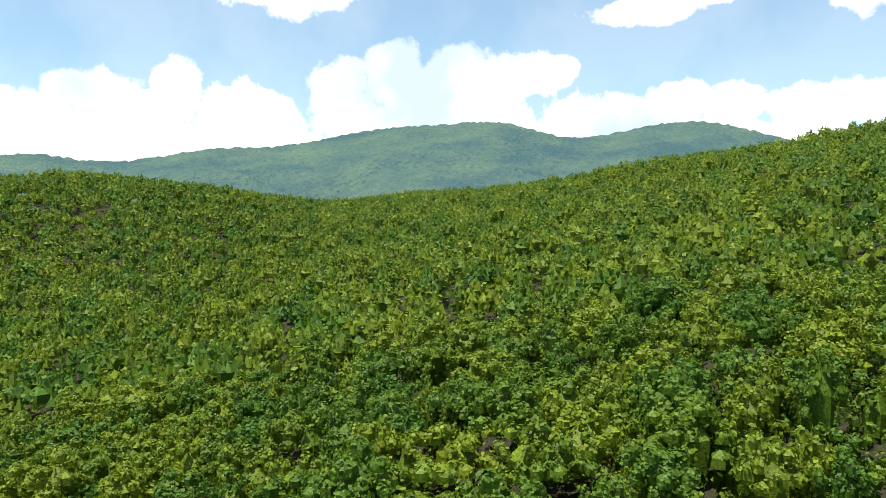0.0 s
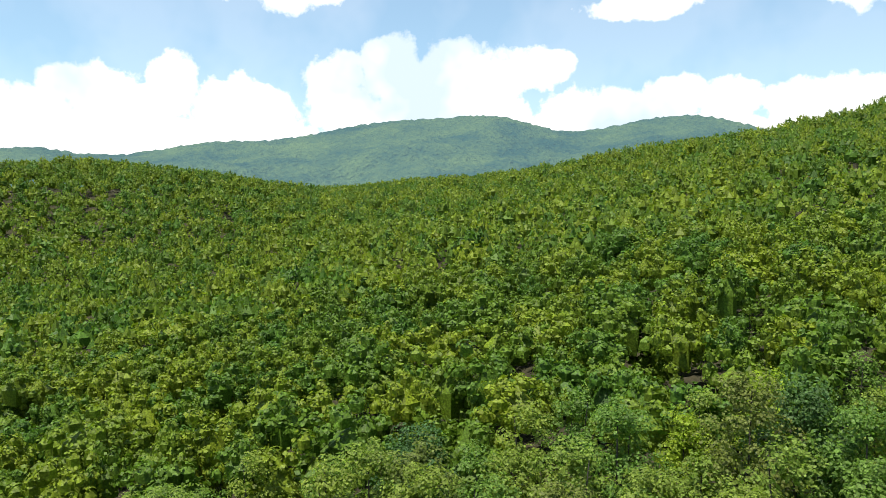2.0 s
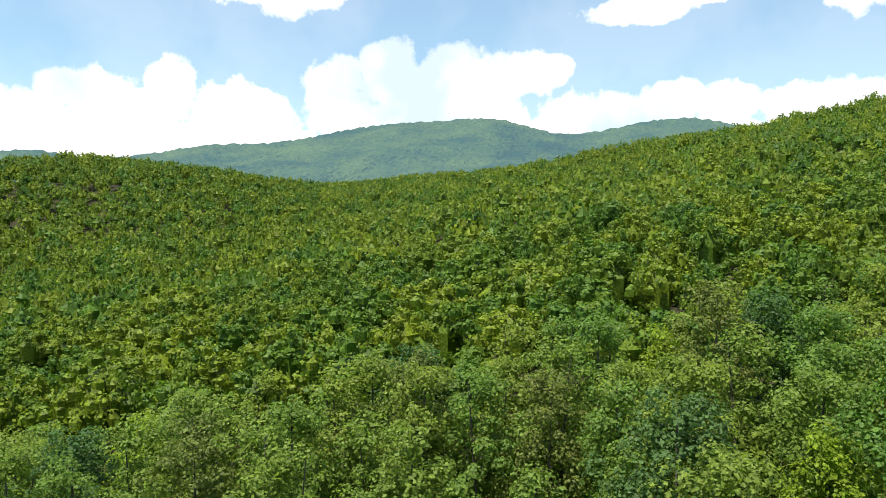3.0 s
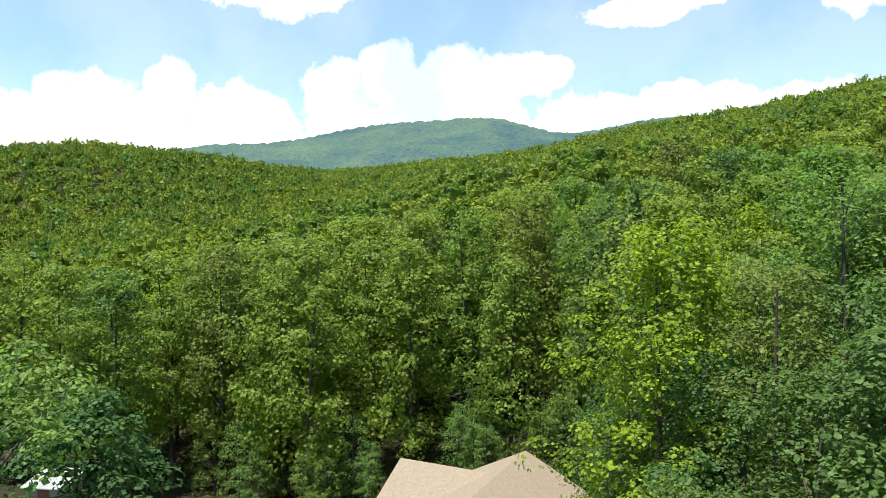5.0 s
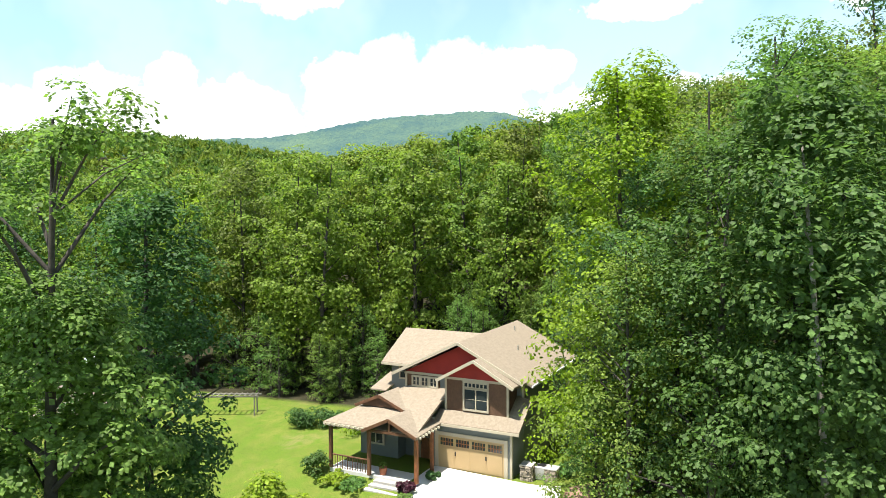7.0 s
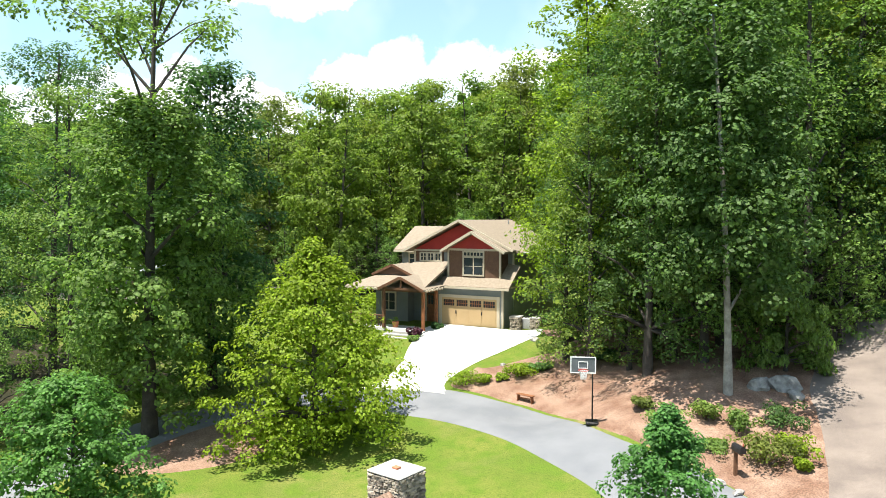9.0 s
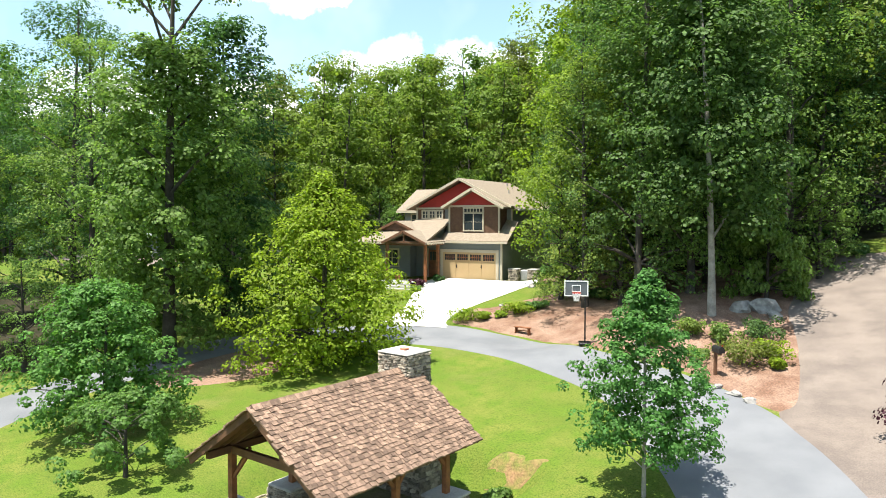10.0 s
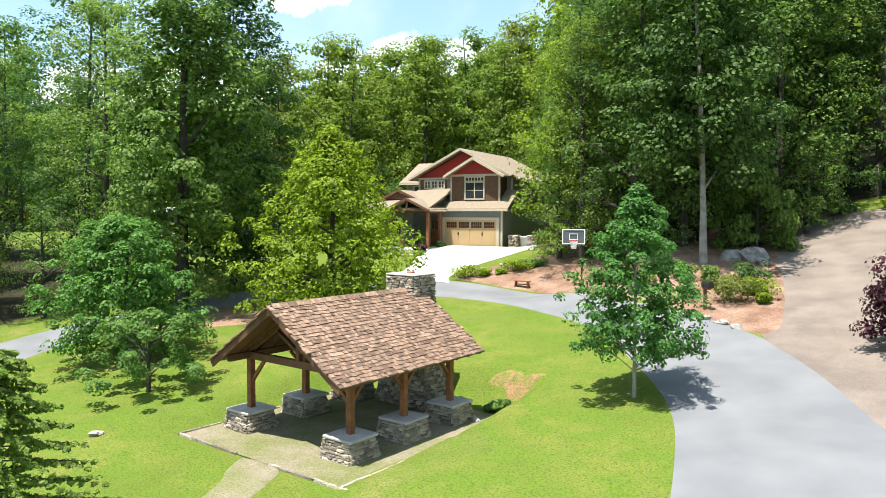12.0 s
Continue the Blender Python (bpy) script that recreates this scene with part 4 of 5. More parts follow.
# rake boards and fascias
for a, b in (((-6.45, 0.83, eave_z - 0.07), (-1.37, 0.83, ridge_z - 0.07)), ((-1.37, 0.83, ridge_z - 0.07), (3.3, 0.83, eave_z + 0.09)),
             ((-2.5, -0.14, 5.84), (0.2, -0.14, 7.35)), ((0.2, -0.14, 7.35), (3.0, -0.14, 5.80)), ((-5.95, -3.87, 3.02), (-3.97, -3.87, 3.95)), ((-3.97, -3.87, 3.95), (-1.95, -3.87, 3.02)),
             ((-8.0, -1.52, 3.9), (-6.1, -1.52, 4.72)), ((-6.1, -1.52, 4.72), (-4.2, -1.52, 3.9))):
    part("rake_board", bar_bm(a, b, 0.06, 0.2), house, CREAM if a[1] > -1 else BEAM)
for x0, x1, y, z in ((-2.5, 3.52, -0.49, 3.08), (-9.25, -5.95, -3.44, 3.04), (-9.55, -6.4, 4.43, 5.56)):
    part("fascia", box_bm(x0, x1, y - 0.03, y + 0.02, z - 0.11, z + 0.06), house, CREAM)
part("gutter", box_bm(3.64, 3.74, 1.5, 12.1, 5.62, 5.76, 0.02), house, WHITE)
# cream trim boards
for x0, x1, y0, y1, z0, z1 in ((-2.1, 2.46, 0.44, 0.52, 5.9, 6.06), (-2.12, -1.98, 0.45, 0.6, 3.7, 5.9), (2.32, 2.46, 0.45, 0.6, 3.7, 5.9), (-5.75, -2.0, 1.38, 1.5, 5.74, 5.9), (-5.7, -5.54, 1.36, 1.6, 4.6, 5.74),
                               (2.74, 2.9, -0.05, 0.12, -0.3, 3.05), (-2.95, -2.82, -0.05, 0.1, 0.0, 3.05), (2.8, 2.93, 2.02, 2.2, 4.8, 5.9), (2.86, 2.93, -0.04, 7.0, 2.95, 3.1)):
    part("trim_board", box_bm(x0, x1, y0, y1, z0, z1), house, CREAM)


def window(x0, x1, y, z0, z1, cols, rows_, trans=0.0, frame_mat=CREAM):
    w = part("window", box_bm(x0, x1, y - 0.06, y + 0.03, z0, z1), house, METAL)
    t = 0.1
    for a in ((x0 - t, x0 + 0.02, z0 - t, z1 + t), (x1 - 0.02, x1 + t, z0 - t, z1 + t), (x0, x1, z1 - 0.02, z1 + t), (x0, x1, z0 - t, z0 + 0.02)):
        part("frame", box_bm(a[0], a[1], y - 0.11, y, a[2], a[3]), w, frame_mat)
    for k in range(1, cols):
        x = x0 + (x1 - x0) * k / cols
        part("mullion", box_bm(x - 0.04, x + 0.04, y - 0.09, y, z0, z1), w, frame_mat)
    for k in range(cols):
        xa, xb = x0 + (x1 - x0) * k / cols + 0.05, x0 + (x1 - x0) * (k + 1) / cols - 0.05
        part("pane", box_bm(xa, xb, y - 0.075, y - 0.065, z0 + 0.05, z1 - 0.05), w, GLASS)
        for j in range(1, rows_):
            z = z0 + (z1 - z0) * j / rows_
            part("glazing_bar", box_bm(xa, xb, y - 0.085, y - 0.07, z - 0.015, z + 0.015), w, frame_mat)
    return w


window(-0.68, 0.98, 0.52, 4.02, 5.36, 2, 2)
window(-0.68, 0.98, 0.52, 5.50, 5.79, 6, 1)
for k in range(3):
    window(-5.05 + 0.68 * k, -4.55 + 0.68 * k, 1.42, 5.0, 5.58, 2, 2)
window(-8.0, -6.8, 0.2, 0.9, 2.3, 2, 2)
window(-8.3, -7.2, 5.2, 4.4, 5.3, 1, 2)
# garage door with four lights
gd = part("garage_door", box_bm(-2.36, 2.36, -0.045, 0.0, 0.0, 2.22), house, TAN, "tan carriage-style garage door")
for k in range(4):
    x0 = -2.3 + k * 1.15
    li = part("window_light", box_bm(x0 + 0.07, x0 + 1.08, -0.05, -0.02, 1.56, 2.08), gd, GLASS)
    for a in ((x0 + 0.04, x0 + 0.10, 1.53, 2.11), (x0 + 1.05, x0 + 1.11, 1.53, 2.11), (x0 + 0.1, x0 + 1.05, 1.53, 1.58), (x0 + 0.1, x0 + 1.05, 2.06, 2.11)):
        part("frame", box_bm(a[0], a[1], -0.075, -0.04, a[2], a[3]), gd, TAN)
    for j in range(1, 5):
        part("glazing_bar", box_bm(x0 + 0.1 + j * 0.19 - 0.03, x0 + 0.1 + j * 0.19 + 0.03, -0.06, -0.05, 1.58, 2.06), gd, CEDAR)
    part("glazing_bar", box_bm(x0 + 0.1, x0 + 1.05, -0.062, -0.05, 1.78, 1.84), gd, CEDAR)
    part("panel", box_bm(x0 + 0.06, x0 + 1.09, -0.06, -0.04, 0.08, 1.46, 0.008), gd, TAN)
for x in (-1.1, 1.1):
    part("handle", box_bm(x - 0.04, x + 0.04, -0.11, -0.05, 0.95, 1.22, 0.01), gd, METAL)
for a in ((-2.6, -2.36, 0, 2.45), (2.36, 2.6, 0, 2.45), (-2.36, 2.36, 2.22, 2.45)):
    part("door_casing", box_bm(a[0], a[1], -0.07, 0.0, a[2], a[3]), house, CREAM)
# porch
part("porch_floor", box_bm(-9.0, -2.95, -3.15, 1.2, -0.5, -0.02, 0.02), house, CONCRETE)
for k in range(3):
    part("step", box_bm(-5.3 - 0.12 * k, -3.3 + 0.12 * k, -3.15 - 0.42 * (k + 1), -3.15 - 0.42 * k, -1.1, -0.16 * (k + 1) - 0.02, 0.02), house, STONECAP)
door = part("front_door", box_bm(-4.35, -3.35, 1.1, 1.19, 0.0, 2.3, 0.01), house, CEDAR, "reddish cedar front door with a glazed top")
part("pane", box_bm(-4.2, -3.5, 1.085, 1.1, 1.45, 2.15), door, GLASS)
for x in (-3.97, -3.73):
    part("glazing_bar", box_bm(x - 0.02, x + 0.02, 1.075, 1.085, 1.45, 2.15), door, CEDAR)
part("handle", box_bm(-4.28, -4.24, 1.05, 1.1, 0.95, 1.2, 0.008), door, METAL)
for x0, x1 in ((-4.5, -4.36), (-3.34, -3.2)):
    part("door_casing", box_bm(x0, x1, 1.09, 1.19, 0.0, 2.42), house, CREAM)
for x, y in ((-5.75, -3.3), (-2.25, -3.3), (-2.25, -1.2), (-8.9, -3.1), (-3.3, 0.9)):
    part("porch_post", box_bm(x - 0.11, x + 0.11, y - 0.11, y + 0.11, -0.02, 3.1, 0.015), house, CEDAR if x > -5 else BEAM)
part("porch_beam", bar_bm((-9.0, -3.2, 2.95), (-2.1, -3.2, 2.95), 0.16, 0.24), house, BEAM)
part("porch_beam", bar_bm((-2.2, -3.3, 2.95), (-2.2, -0.3, 2.95), 0.16, 0.24), house, BEAM)
part("gable_truss", bar_bm((-5.6, -3.7, 3.1), (-2.3, -3.7, 3.1), 0.12, 0.16), house, BEAM)
part("gable_truss", bar_bm((-3.97, -3.7, 3.1), (-3.97, -3.7, 3.9), 0.12, 0.12), house, BEAM)
for k in range(9):
    part("rafter_tail", bar_bm((-9.05 + k * 0.38, -3.62, 2.98), (-9.05 + k * 0.38, -3.0, 3.12), 0.07, 0.14), house, CREAM)
for k in range(7):
    part("rafter_tail", bar_bm((-1.78, -3.5 + k * 0.42, 2.98), (-2.4, -3.5 + k * 0.42, 3.16), 0.07, 0.14), house, CREAM)
for k in range(14):
    part("baluster", box_bm(-8.8 + k * 0.2, -8.76 + k * 0.2, -3.12, -3.08, 0.0, 0.85), house, BEAM)
part("rail", box_bm(-8.9, -5.8, -3.14, -3.06, 0.85, 0.93, 0.01), house, BEAM)
for x, y in ((1.0, 6.0), (-0.6, 9.5), (2.2, 9.0)):
    z = ridge_z - abs(x + 1.37) * 0.498
    part("vent_pipe", tube_bm((x, y, z - 0.1), (x, y, z + 0.32), 0.05, 0.05), house, STEEL)

pot = thing("flower_pot", pose(-5.0, -2.8, 0), "terracotta pot with a small plant on the porch", "pot")
part("pot", tube_bm((0, 0, 0), (0, 0, 0.45), 0.2, 0.28, 14), pot, TERRACOTTA)
rng_p = np.random.default_rng(3)
part("plant", quads_mesh("plant", leaves(rng_p, np.array([[0, 0, 0.6]]), np.array([0.28]), 60, 0.14), LEAF), pot)


# ---- stones, shared by walls and piers ----
STONES = []
for k in range(7):
    rs = np.random.default_rng(300 + k)
    bm = box_bm(-0.5, 0.5, -0.5, 0.5, -0.5, 0.5)
    bmesh.ops.bevel(bm, geom=list(bm.edges), offset=0.17, segments=1, affect="EDGES")
    for v in bm.verts:
        v.co += Vector(rs.normal(size=3) * 0.075)
    me = bpy.data.meshes.new("stone")
    bm.to_mesh(me)
    bm.free()
    me.materials.append(STONE)
    STONES.append(me)


def stone_face(parent, rng, x0, x1, z0, z1, at, row=0.13, depth=0.12, batter=0.0):
    """Courses of uneven stones over a face; at(u, z) gives the place and turn of a stone on it."""
    z = z0
    while z < z1 - 0.03:
        h = min(row * rng.uniform(0.7, 1.35), z1 - z)
        u = x0
        while u < x1 - 0.02:
            w = min(rng.uniform(0.1, 0.36), x1 - u)
            p, turn = at(u + w / 2, z + h / 2)
            ob = new("stone", STONES[int(rng.integers(7))])
            ob.parent = parent
            ob.matrix_basis = Matrix.LocRotScale(p, Euler((rng.normal() * 0.05, rng.normal() * 0.09, turn)), (w * 0.97, depth * rng.uniform(0.7, 1.5), h * rng.uniform(0.78, 1.1)))
            u += w
        z += h


def stone_box(parent, rng, x0, x1, y0, y1, z0, z1, taper=0.0, sides="fblr", row=0.13):
    """Stones on the four sides of a block that narrows by taper towards the top."""
    def k(z):
        return taper * (z - z0) / (z1 - z0)
    if "f" in sides:
        stone_face(parent, rng, x0, x1, z0, z1, lambda u, z: ((u + ((x0 + x1) / 2 - u) * k(z) / max((x1 - x0) / 2, 0.1), y0 + k(z), z), 0.0), row)
    if "b" in sides:
        stone_face(parent, rng, x0, x1, z0, z1, lambda u, z: ((u, y1 - k(z), z), 0.0), row)
    if "l" in sides:
        stone_face(parent, rng, y0, y1, z0, z1, lambda u, z: ((x0 + k(z), u, z), math.pi / 2), row)
    if "r" in sides:
        stone_face(parent, rng, y0, y1, z0, z1, lambda u, z: ((x1 - k(z), u + ((y0 + y1) / 2 - u) * k(z) / max((y1 - y0) / 2, 0.1), z), math.pi / 2), row)


# ---- the open pavilion with its fireplace ----
GAZ = Matrix.Translation((GAZ_X, GAZ_Y, PAD)) @ pose(0, 0, 0, 0, 0, -GAZ_TURN)
gaz = thing("pavilion", GAZ, "open timber pavilion with a cedar shake roof on stone piers", "pavilion")
EL, ER, EZ, RZ, Y0, Y1 = -3.05, 2.84, 2.34, 4.3, -0.32, 6.4
rng_s = np.random.default_rng(9)
PX_L, PX_R, CAPZ = -2.5, 2.12, 0.68
for x, y in ((PX_L, 0.75), (PX_R, 0.75), (PX_R, 3.1), (PX_R, 5.5), (PX_L, 5.5), (PX_L, 3.1)):
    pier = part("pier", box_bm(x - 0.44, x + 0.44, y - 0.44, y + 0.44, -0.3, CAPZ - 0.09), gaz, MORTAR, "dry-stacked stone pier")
    stone_box(pier, rng_s, x - 0.62, x + 0.62, y - 0.62, y + 0.62, 0.0, CAPZ - 0.09, 0.14, "flr", 0.085)
    part("cap", box_bm(x - 0.58, x + 0.58, y - 0.58, y + 0.58, CAPZ - 0.09, CAPZ, 0.025), pier, STONECAP)
    part("post", box_bm(x - 0.1, x + 0.1, y - 0.1, y + 0.1, CAPZ, EZ + 0.1, 0.012), gaz, CEDAR)
    for dy in (-1, 1):
        if 0.5 < y + dy * 0.7 < 6.2:
            part("brace", bar_bm((x, y + dy * 0.06, EZ - 0.75), (x, y + dy * 0.68, EZ - 0.05), 0.1, 0.1), gaz, CEDAR)
    if y < 1 or y > 5:
        s = 1 if x < 0 else -1
        part("brace", bar_bm((x + s * 0.06, y, EZ - 0.8), (x + s * 0.72, y, EZ - 0.02), 0.1, 0.1), gaz, CEDAR)
for x in (PX_L, PX_R):
    part("plate_beam", bar_bm((x, Y0 + 0.2, EZ + 0.1), (x, Y1 - 0.1, EZ + 0.1), 0.16, 0.22), gaz, BEAM)
MX = (EL + ER) / 2
for y in (0.75, 3.1, 5.5):
    part("tie_beam", bar_bm((PX_L - 0.2, y, EZ + 0.08), (PX_R + 0.2, y, EZ + 0.08), 0.15, 0.24), gaz, BEAM)
    part("king_post", bar_bm((MX, y, EZ + 0.15), (MX, y, RZ - 0.25), 0.16, 0.16), gaz, BEAM)
    for s, e in ((-1, EL), (1, ER)):
        part("principal_rafter", bar_bm((e * 0.86, y, EZ + 0.18), (MX, y, RZ - 0.2), 0.13, 0.18), gaz, BEAM)
        part("strut", bar_bm((MX, y, EZ + 0.4), (MX + s * 1.0, y, EZ + 1.0), 0.1, 0.1), gaz, BEAM)
for k in range(11):
    y = Y0 + 0.1 + k * (Y1 - Y0 - 0.2) / 10
    for e in (EL, ER):
        part("rafter", bar_bm((e, y, EZ - 0.06), (MX, y, RZ - 0.14), 0.06, 0.14), gaz, BEAM)
deck_l = part("roof_deck", slab_bm([(MX, Y0, RZ - 0.03), (EL, Y0, EZ - 0.03), (EL, Y1, EZ - 0.03), (MX, Y1, RZ - 0.03)], 0.04), gaz, BEAM)
deck_r = part("roof_deck", slab_bm([(MX, Y0, RZ - 0.03), (MX, Y1, RZ - 0.03), (ER, Y1, EZ - 0.03), (ER, Y0, EZ - 0.03)], 0.04), gaz, BEAM)
for e in (EL, ER):
    part("barge_board", bar_bm((e, Y0 - 0.03, EZ - 0.12), (MX, Y0 - 0.03, RZ - 0.12), 0.05, 0.2), gaz, BEAM)
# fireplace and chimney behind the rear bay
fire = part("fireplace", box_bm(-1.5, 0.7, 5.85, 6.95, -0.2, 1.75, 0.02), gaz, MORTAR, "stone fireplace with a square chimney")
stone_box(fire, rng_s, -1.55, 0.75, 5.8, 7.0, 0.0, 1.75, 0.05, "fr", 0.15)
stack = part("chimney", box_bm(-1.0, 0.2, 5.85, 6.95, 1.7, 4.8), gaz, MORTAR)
stone_box(stack, rng_s, -1.05, 0.25, 5.8, 7.0, 1.75, 4.8, 0.0, "flr", 0.1)
part("chimney_cap", box_bm(-1.1, 0.3, 5.74, 7.06, 4.8, 4.87, 0.03), gaz, STONECAP)
part("flue", box_bm(-0.52, -0.28, 6.3, 6.5, 4.87, 4.93, 0.01), gaz, TERRACOTTA)


# ---- small things of the yard ----
hoop = thing("basketball_hoop", pose(14.4, -16.7, gz(14.4, -16.7) + 0.05, 0, 0, 20), "portable basketball hoop with a grey backboard beside the drive", "basketball hoop")
part("base", box_bm(-0.3, 0.3, -0.2, 0.5, 0, 0.12, 0.03), hoop, METAL)
part("pole", tube_bm((0, 0, 0.1), (0, 0, 2.9), 0.04, 0.035), hoop, METAL)
part("arm", bar_bm((0, 0, 2.75), (-0.45, -0.35, 3.05), 0.06, 0.06), hoop, METAL)
board = part("backboard", box_bm(-1.05, 0.1, -0.43, -0.38, 2.55, 3.3, 0.01), hoop, BOARDGREY)
for a in ((-1.07, 0.12, 3.27, 3.32), (-1.07, 0.12, 2.53, 2.58), (-1.07, -1.02, 2.58, 3.27), (0.07, 0.12, 2.58, 3.27), (-0.7, -0.25, 3.06, 3.09), (-0.7, -0.25, 2.76, 2.79), (-0.7, -0.67, 2.79, 3.06), (-0.28, -0.25, 2.79, 3.06)):
    part("border", box_bm(a[0], a[1], -0.45, -0.43, a[2], a[3]), board, WHITE)


def ring_bm(c, r, t, n=18):
    bm = bmesh.new()
    loops = []
    for i in range(n):
        a = 2 * math.pi * i / n
        loops.append([bm.verts.new((c[0] + (r + t * math.cos(b)) * math.cos(a), c[1] + (r + t * math.cos(b)) * math.sin(a), c[2] + t * math.sin(b))) for b in np.linspace(0, 2 * math.pi, 7)[:-1]])
    for i in range(n):
        p, q = loops[i], loops[(i + 1) % n]
        for k in range(6):
            bm.faces.new((p[k], p[(k + 1) % 6], q[(k + 1) % 6], q[k]))
    return bm


part("rim", ring_bm((-0.48, -0.68, 2.72), 0.23, 0.012), hoop, RIMRED)
net_bm = bmesh.new()
for i in range(14):
    a, b = 2 * math.pi * i / 14, 2 * math.pi * (i + 2) / 14
    for s in (a, b):
        p = Vector((-0.48 + 0.23 * math.cos(s), -0.68 + 0.23 * math.sin(s), 2.72))
        e = a + b - s
        q = Vector((-0.48 + 0.13 * math.cos(e), -0.68 + 0.13 * math.sin(e), 2.3))
        u = Vector((0.014 * -math.sin(s), 0.014 * math.cos(s), 0))
        net_bm.faces.new([net_bm.verts.new(v) for v in (p - u, p + u, q + u, q - u)])
part("net", net_bm, hoop, NET)

bench = thing("bench", pose(9.6, -13.0, gz(9.6, -13.0) + 0.03, 0, 0, -12), "low dark red wooden bench at the edge of the drive", "bench")
part("seat", box_bm(-0.55, 0.55, -0.15, 0.15, 0.38, 0.43, 0.01), bench, CEDAR)
for x in (-0.42, 0.42):
    part("leg", bar_bm((x * 1.1, 0, 0), (x, 0, 0.4), 0.26, 0.05), bench, CEDAR)
part("stretcher", box_bm(-0.4, 0.4, -0.02, 0.02, 0.18, 0.24), bench, CEDAR)

mail = thing("mailbox", pose(21.1, -20.6, gz(21.1, -20.6), 0, 0, 35), "dark mailbox on a wooden post at the bed's edge", "mailbox")
part("post", box_bm(-0.06, 0.06, -0.06, 0.06, -0.2, 1.15, 0.01), mail, BEAM)
part("arm", box_bm(-0.05, 0.05, -0.45, 0.2, 0.95, 1.03, 0.01), mail, BEAM)
prof = [(-0.13, 0), (0.13, 0), (0.13, 0.14)] + [(0.13 * math.cos(a), 0.14 + 0.13 * math.sin(a)) for a in np.linspace(0.3, math.pi - 0.3, 6)] + [(-0.13, 0.14)]
part("box", prism_bm([(x, 1.04 + z) for x, z in prof], -0.5, 0.1), mail, METAL)
part("flag", box_bm(0.13, 0.145, -0.3, -0.25, 1.15, 1.35), mail, RIMRED)


def rock_bm(seed, sx, sy, sz):
    bm = bmesh.new()
    bmesh.ops.create_icosphere(bm, subdivisions=2, radius=1.0)
    off = Vector((seed * 3.1, seed * 1.7, 0))
    for v in bm.verts:
        n = noise.noise(v.co * 1.1 + off) * 0.6 + noise.noise(v.co * 2.7 + off) * 0.35
        v.co = Vector((v.co.x * sx, v.co.y * sy, v.co.z * sz)) * (1 + n)
        v.co.x = math.floor(v.co.x * 6) / 6 * 0.4 + v.co.x * 0.6
    return bm


for k, (x, y, sx, sy, sz) in enumerate([(22.6, -12.6, 0.75, 0.5, 0.5), (21.5, -13.0, 0.5, 0.42, 0.4), (23.1, -13.3, 0.5, 0.4, 0.28), (17.3, -17.4, 0.35, 0.3, 0.2), (22.0, -22.6, 0.3, 0.2, 0.14), (22.6, -23.2, 0.28, 0.2, 0.14), (21.3, -21.9, 0.26, 0.2, 0.13), (15.8, -31.0, 0.24, 0.2, 0.16), (15.2, -31.9, 0.2, 0.16, 0.13), (20.6, -21.3, 0.3, 0.2, 0.12), (5.2, -38.9, 0.22, 0.16, 0.1), (6.9, -4.0, 0.35, 0.25, 0.2), (6.6, -9.0, 0.2, 0.18, 0.14), (8.8, -8.6, 0.24, 0.2, 0.14)]):
    me = bpy.data.meshes.new("rock")
    bm = rock_bm(k + 1, sx, sy, sz)
    bm.to_mesh(me)
    bm.free()
    me.materials.append(ROCK)
    ob = new("rock", me)
    ob.matrix_basis = pose(x, y, gz(x, y) + sz * 0.35, 0, 0, 40 * k)
    tagged(ob, "pale weathered boulder in the mulch bed" if sx > 0.4 else "small pale edging stone on the ground", "rock")


def shrub(x, y, r, h, mat, label, seed, name="shrub", count=14, per=46, size=0.17):
    rng = np.random.default_rng(seed)
    lobes = np.stack([rng.normal(size=count) * r * 0.42, rng.normal(size=count) * r * 0.42, rng.uniform(0.25, 0.78, count) * h], -1)
    ob = thing(name, pose(x, y, gz(x, y)), label, "shrub")
    part("foliage", quads_mesh("foliage", leaves(rng, lobes, np.full(count, r * 0.42), per, size, flat=h / r * 0.6), mat), ob)
    bm = bmesh.new()
    for k in range(6):
        e = Vector(lobes[k])
        t = tube_bm((0, 0, -0.1), e, 0.02, 0.006, 5)
        tmp = bpy.data.meshes.new("tmp")
        t.to_mesh(tmp)
        t.free()
        bm.from_mesh(tmp)
        bpy.data.meshes.remove(tmp)
    part("stems", bm, ob, BARK)
    return ob


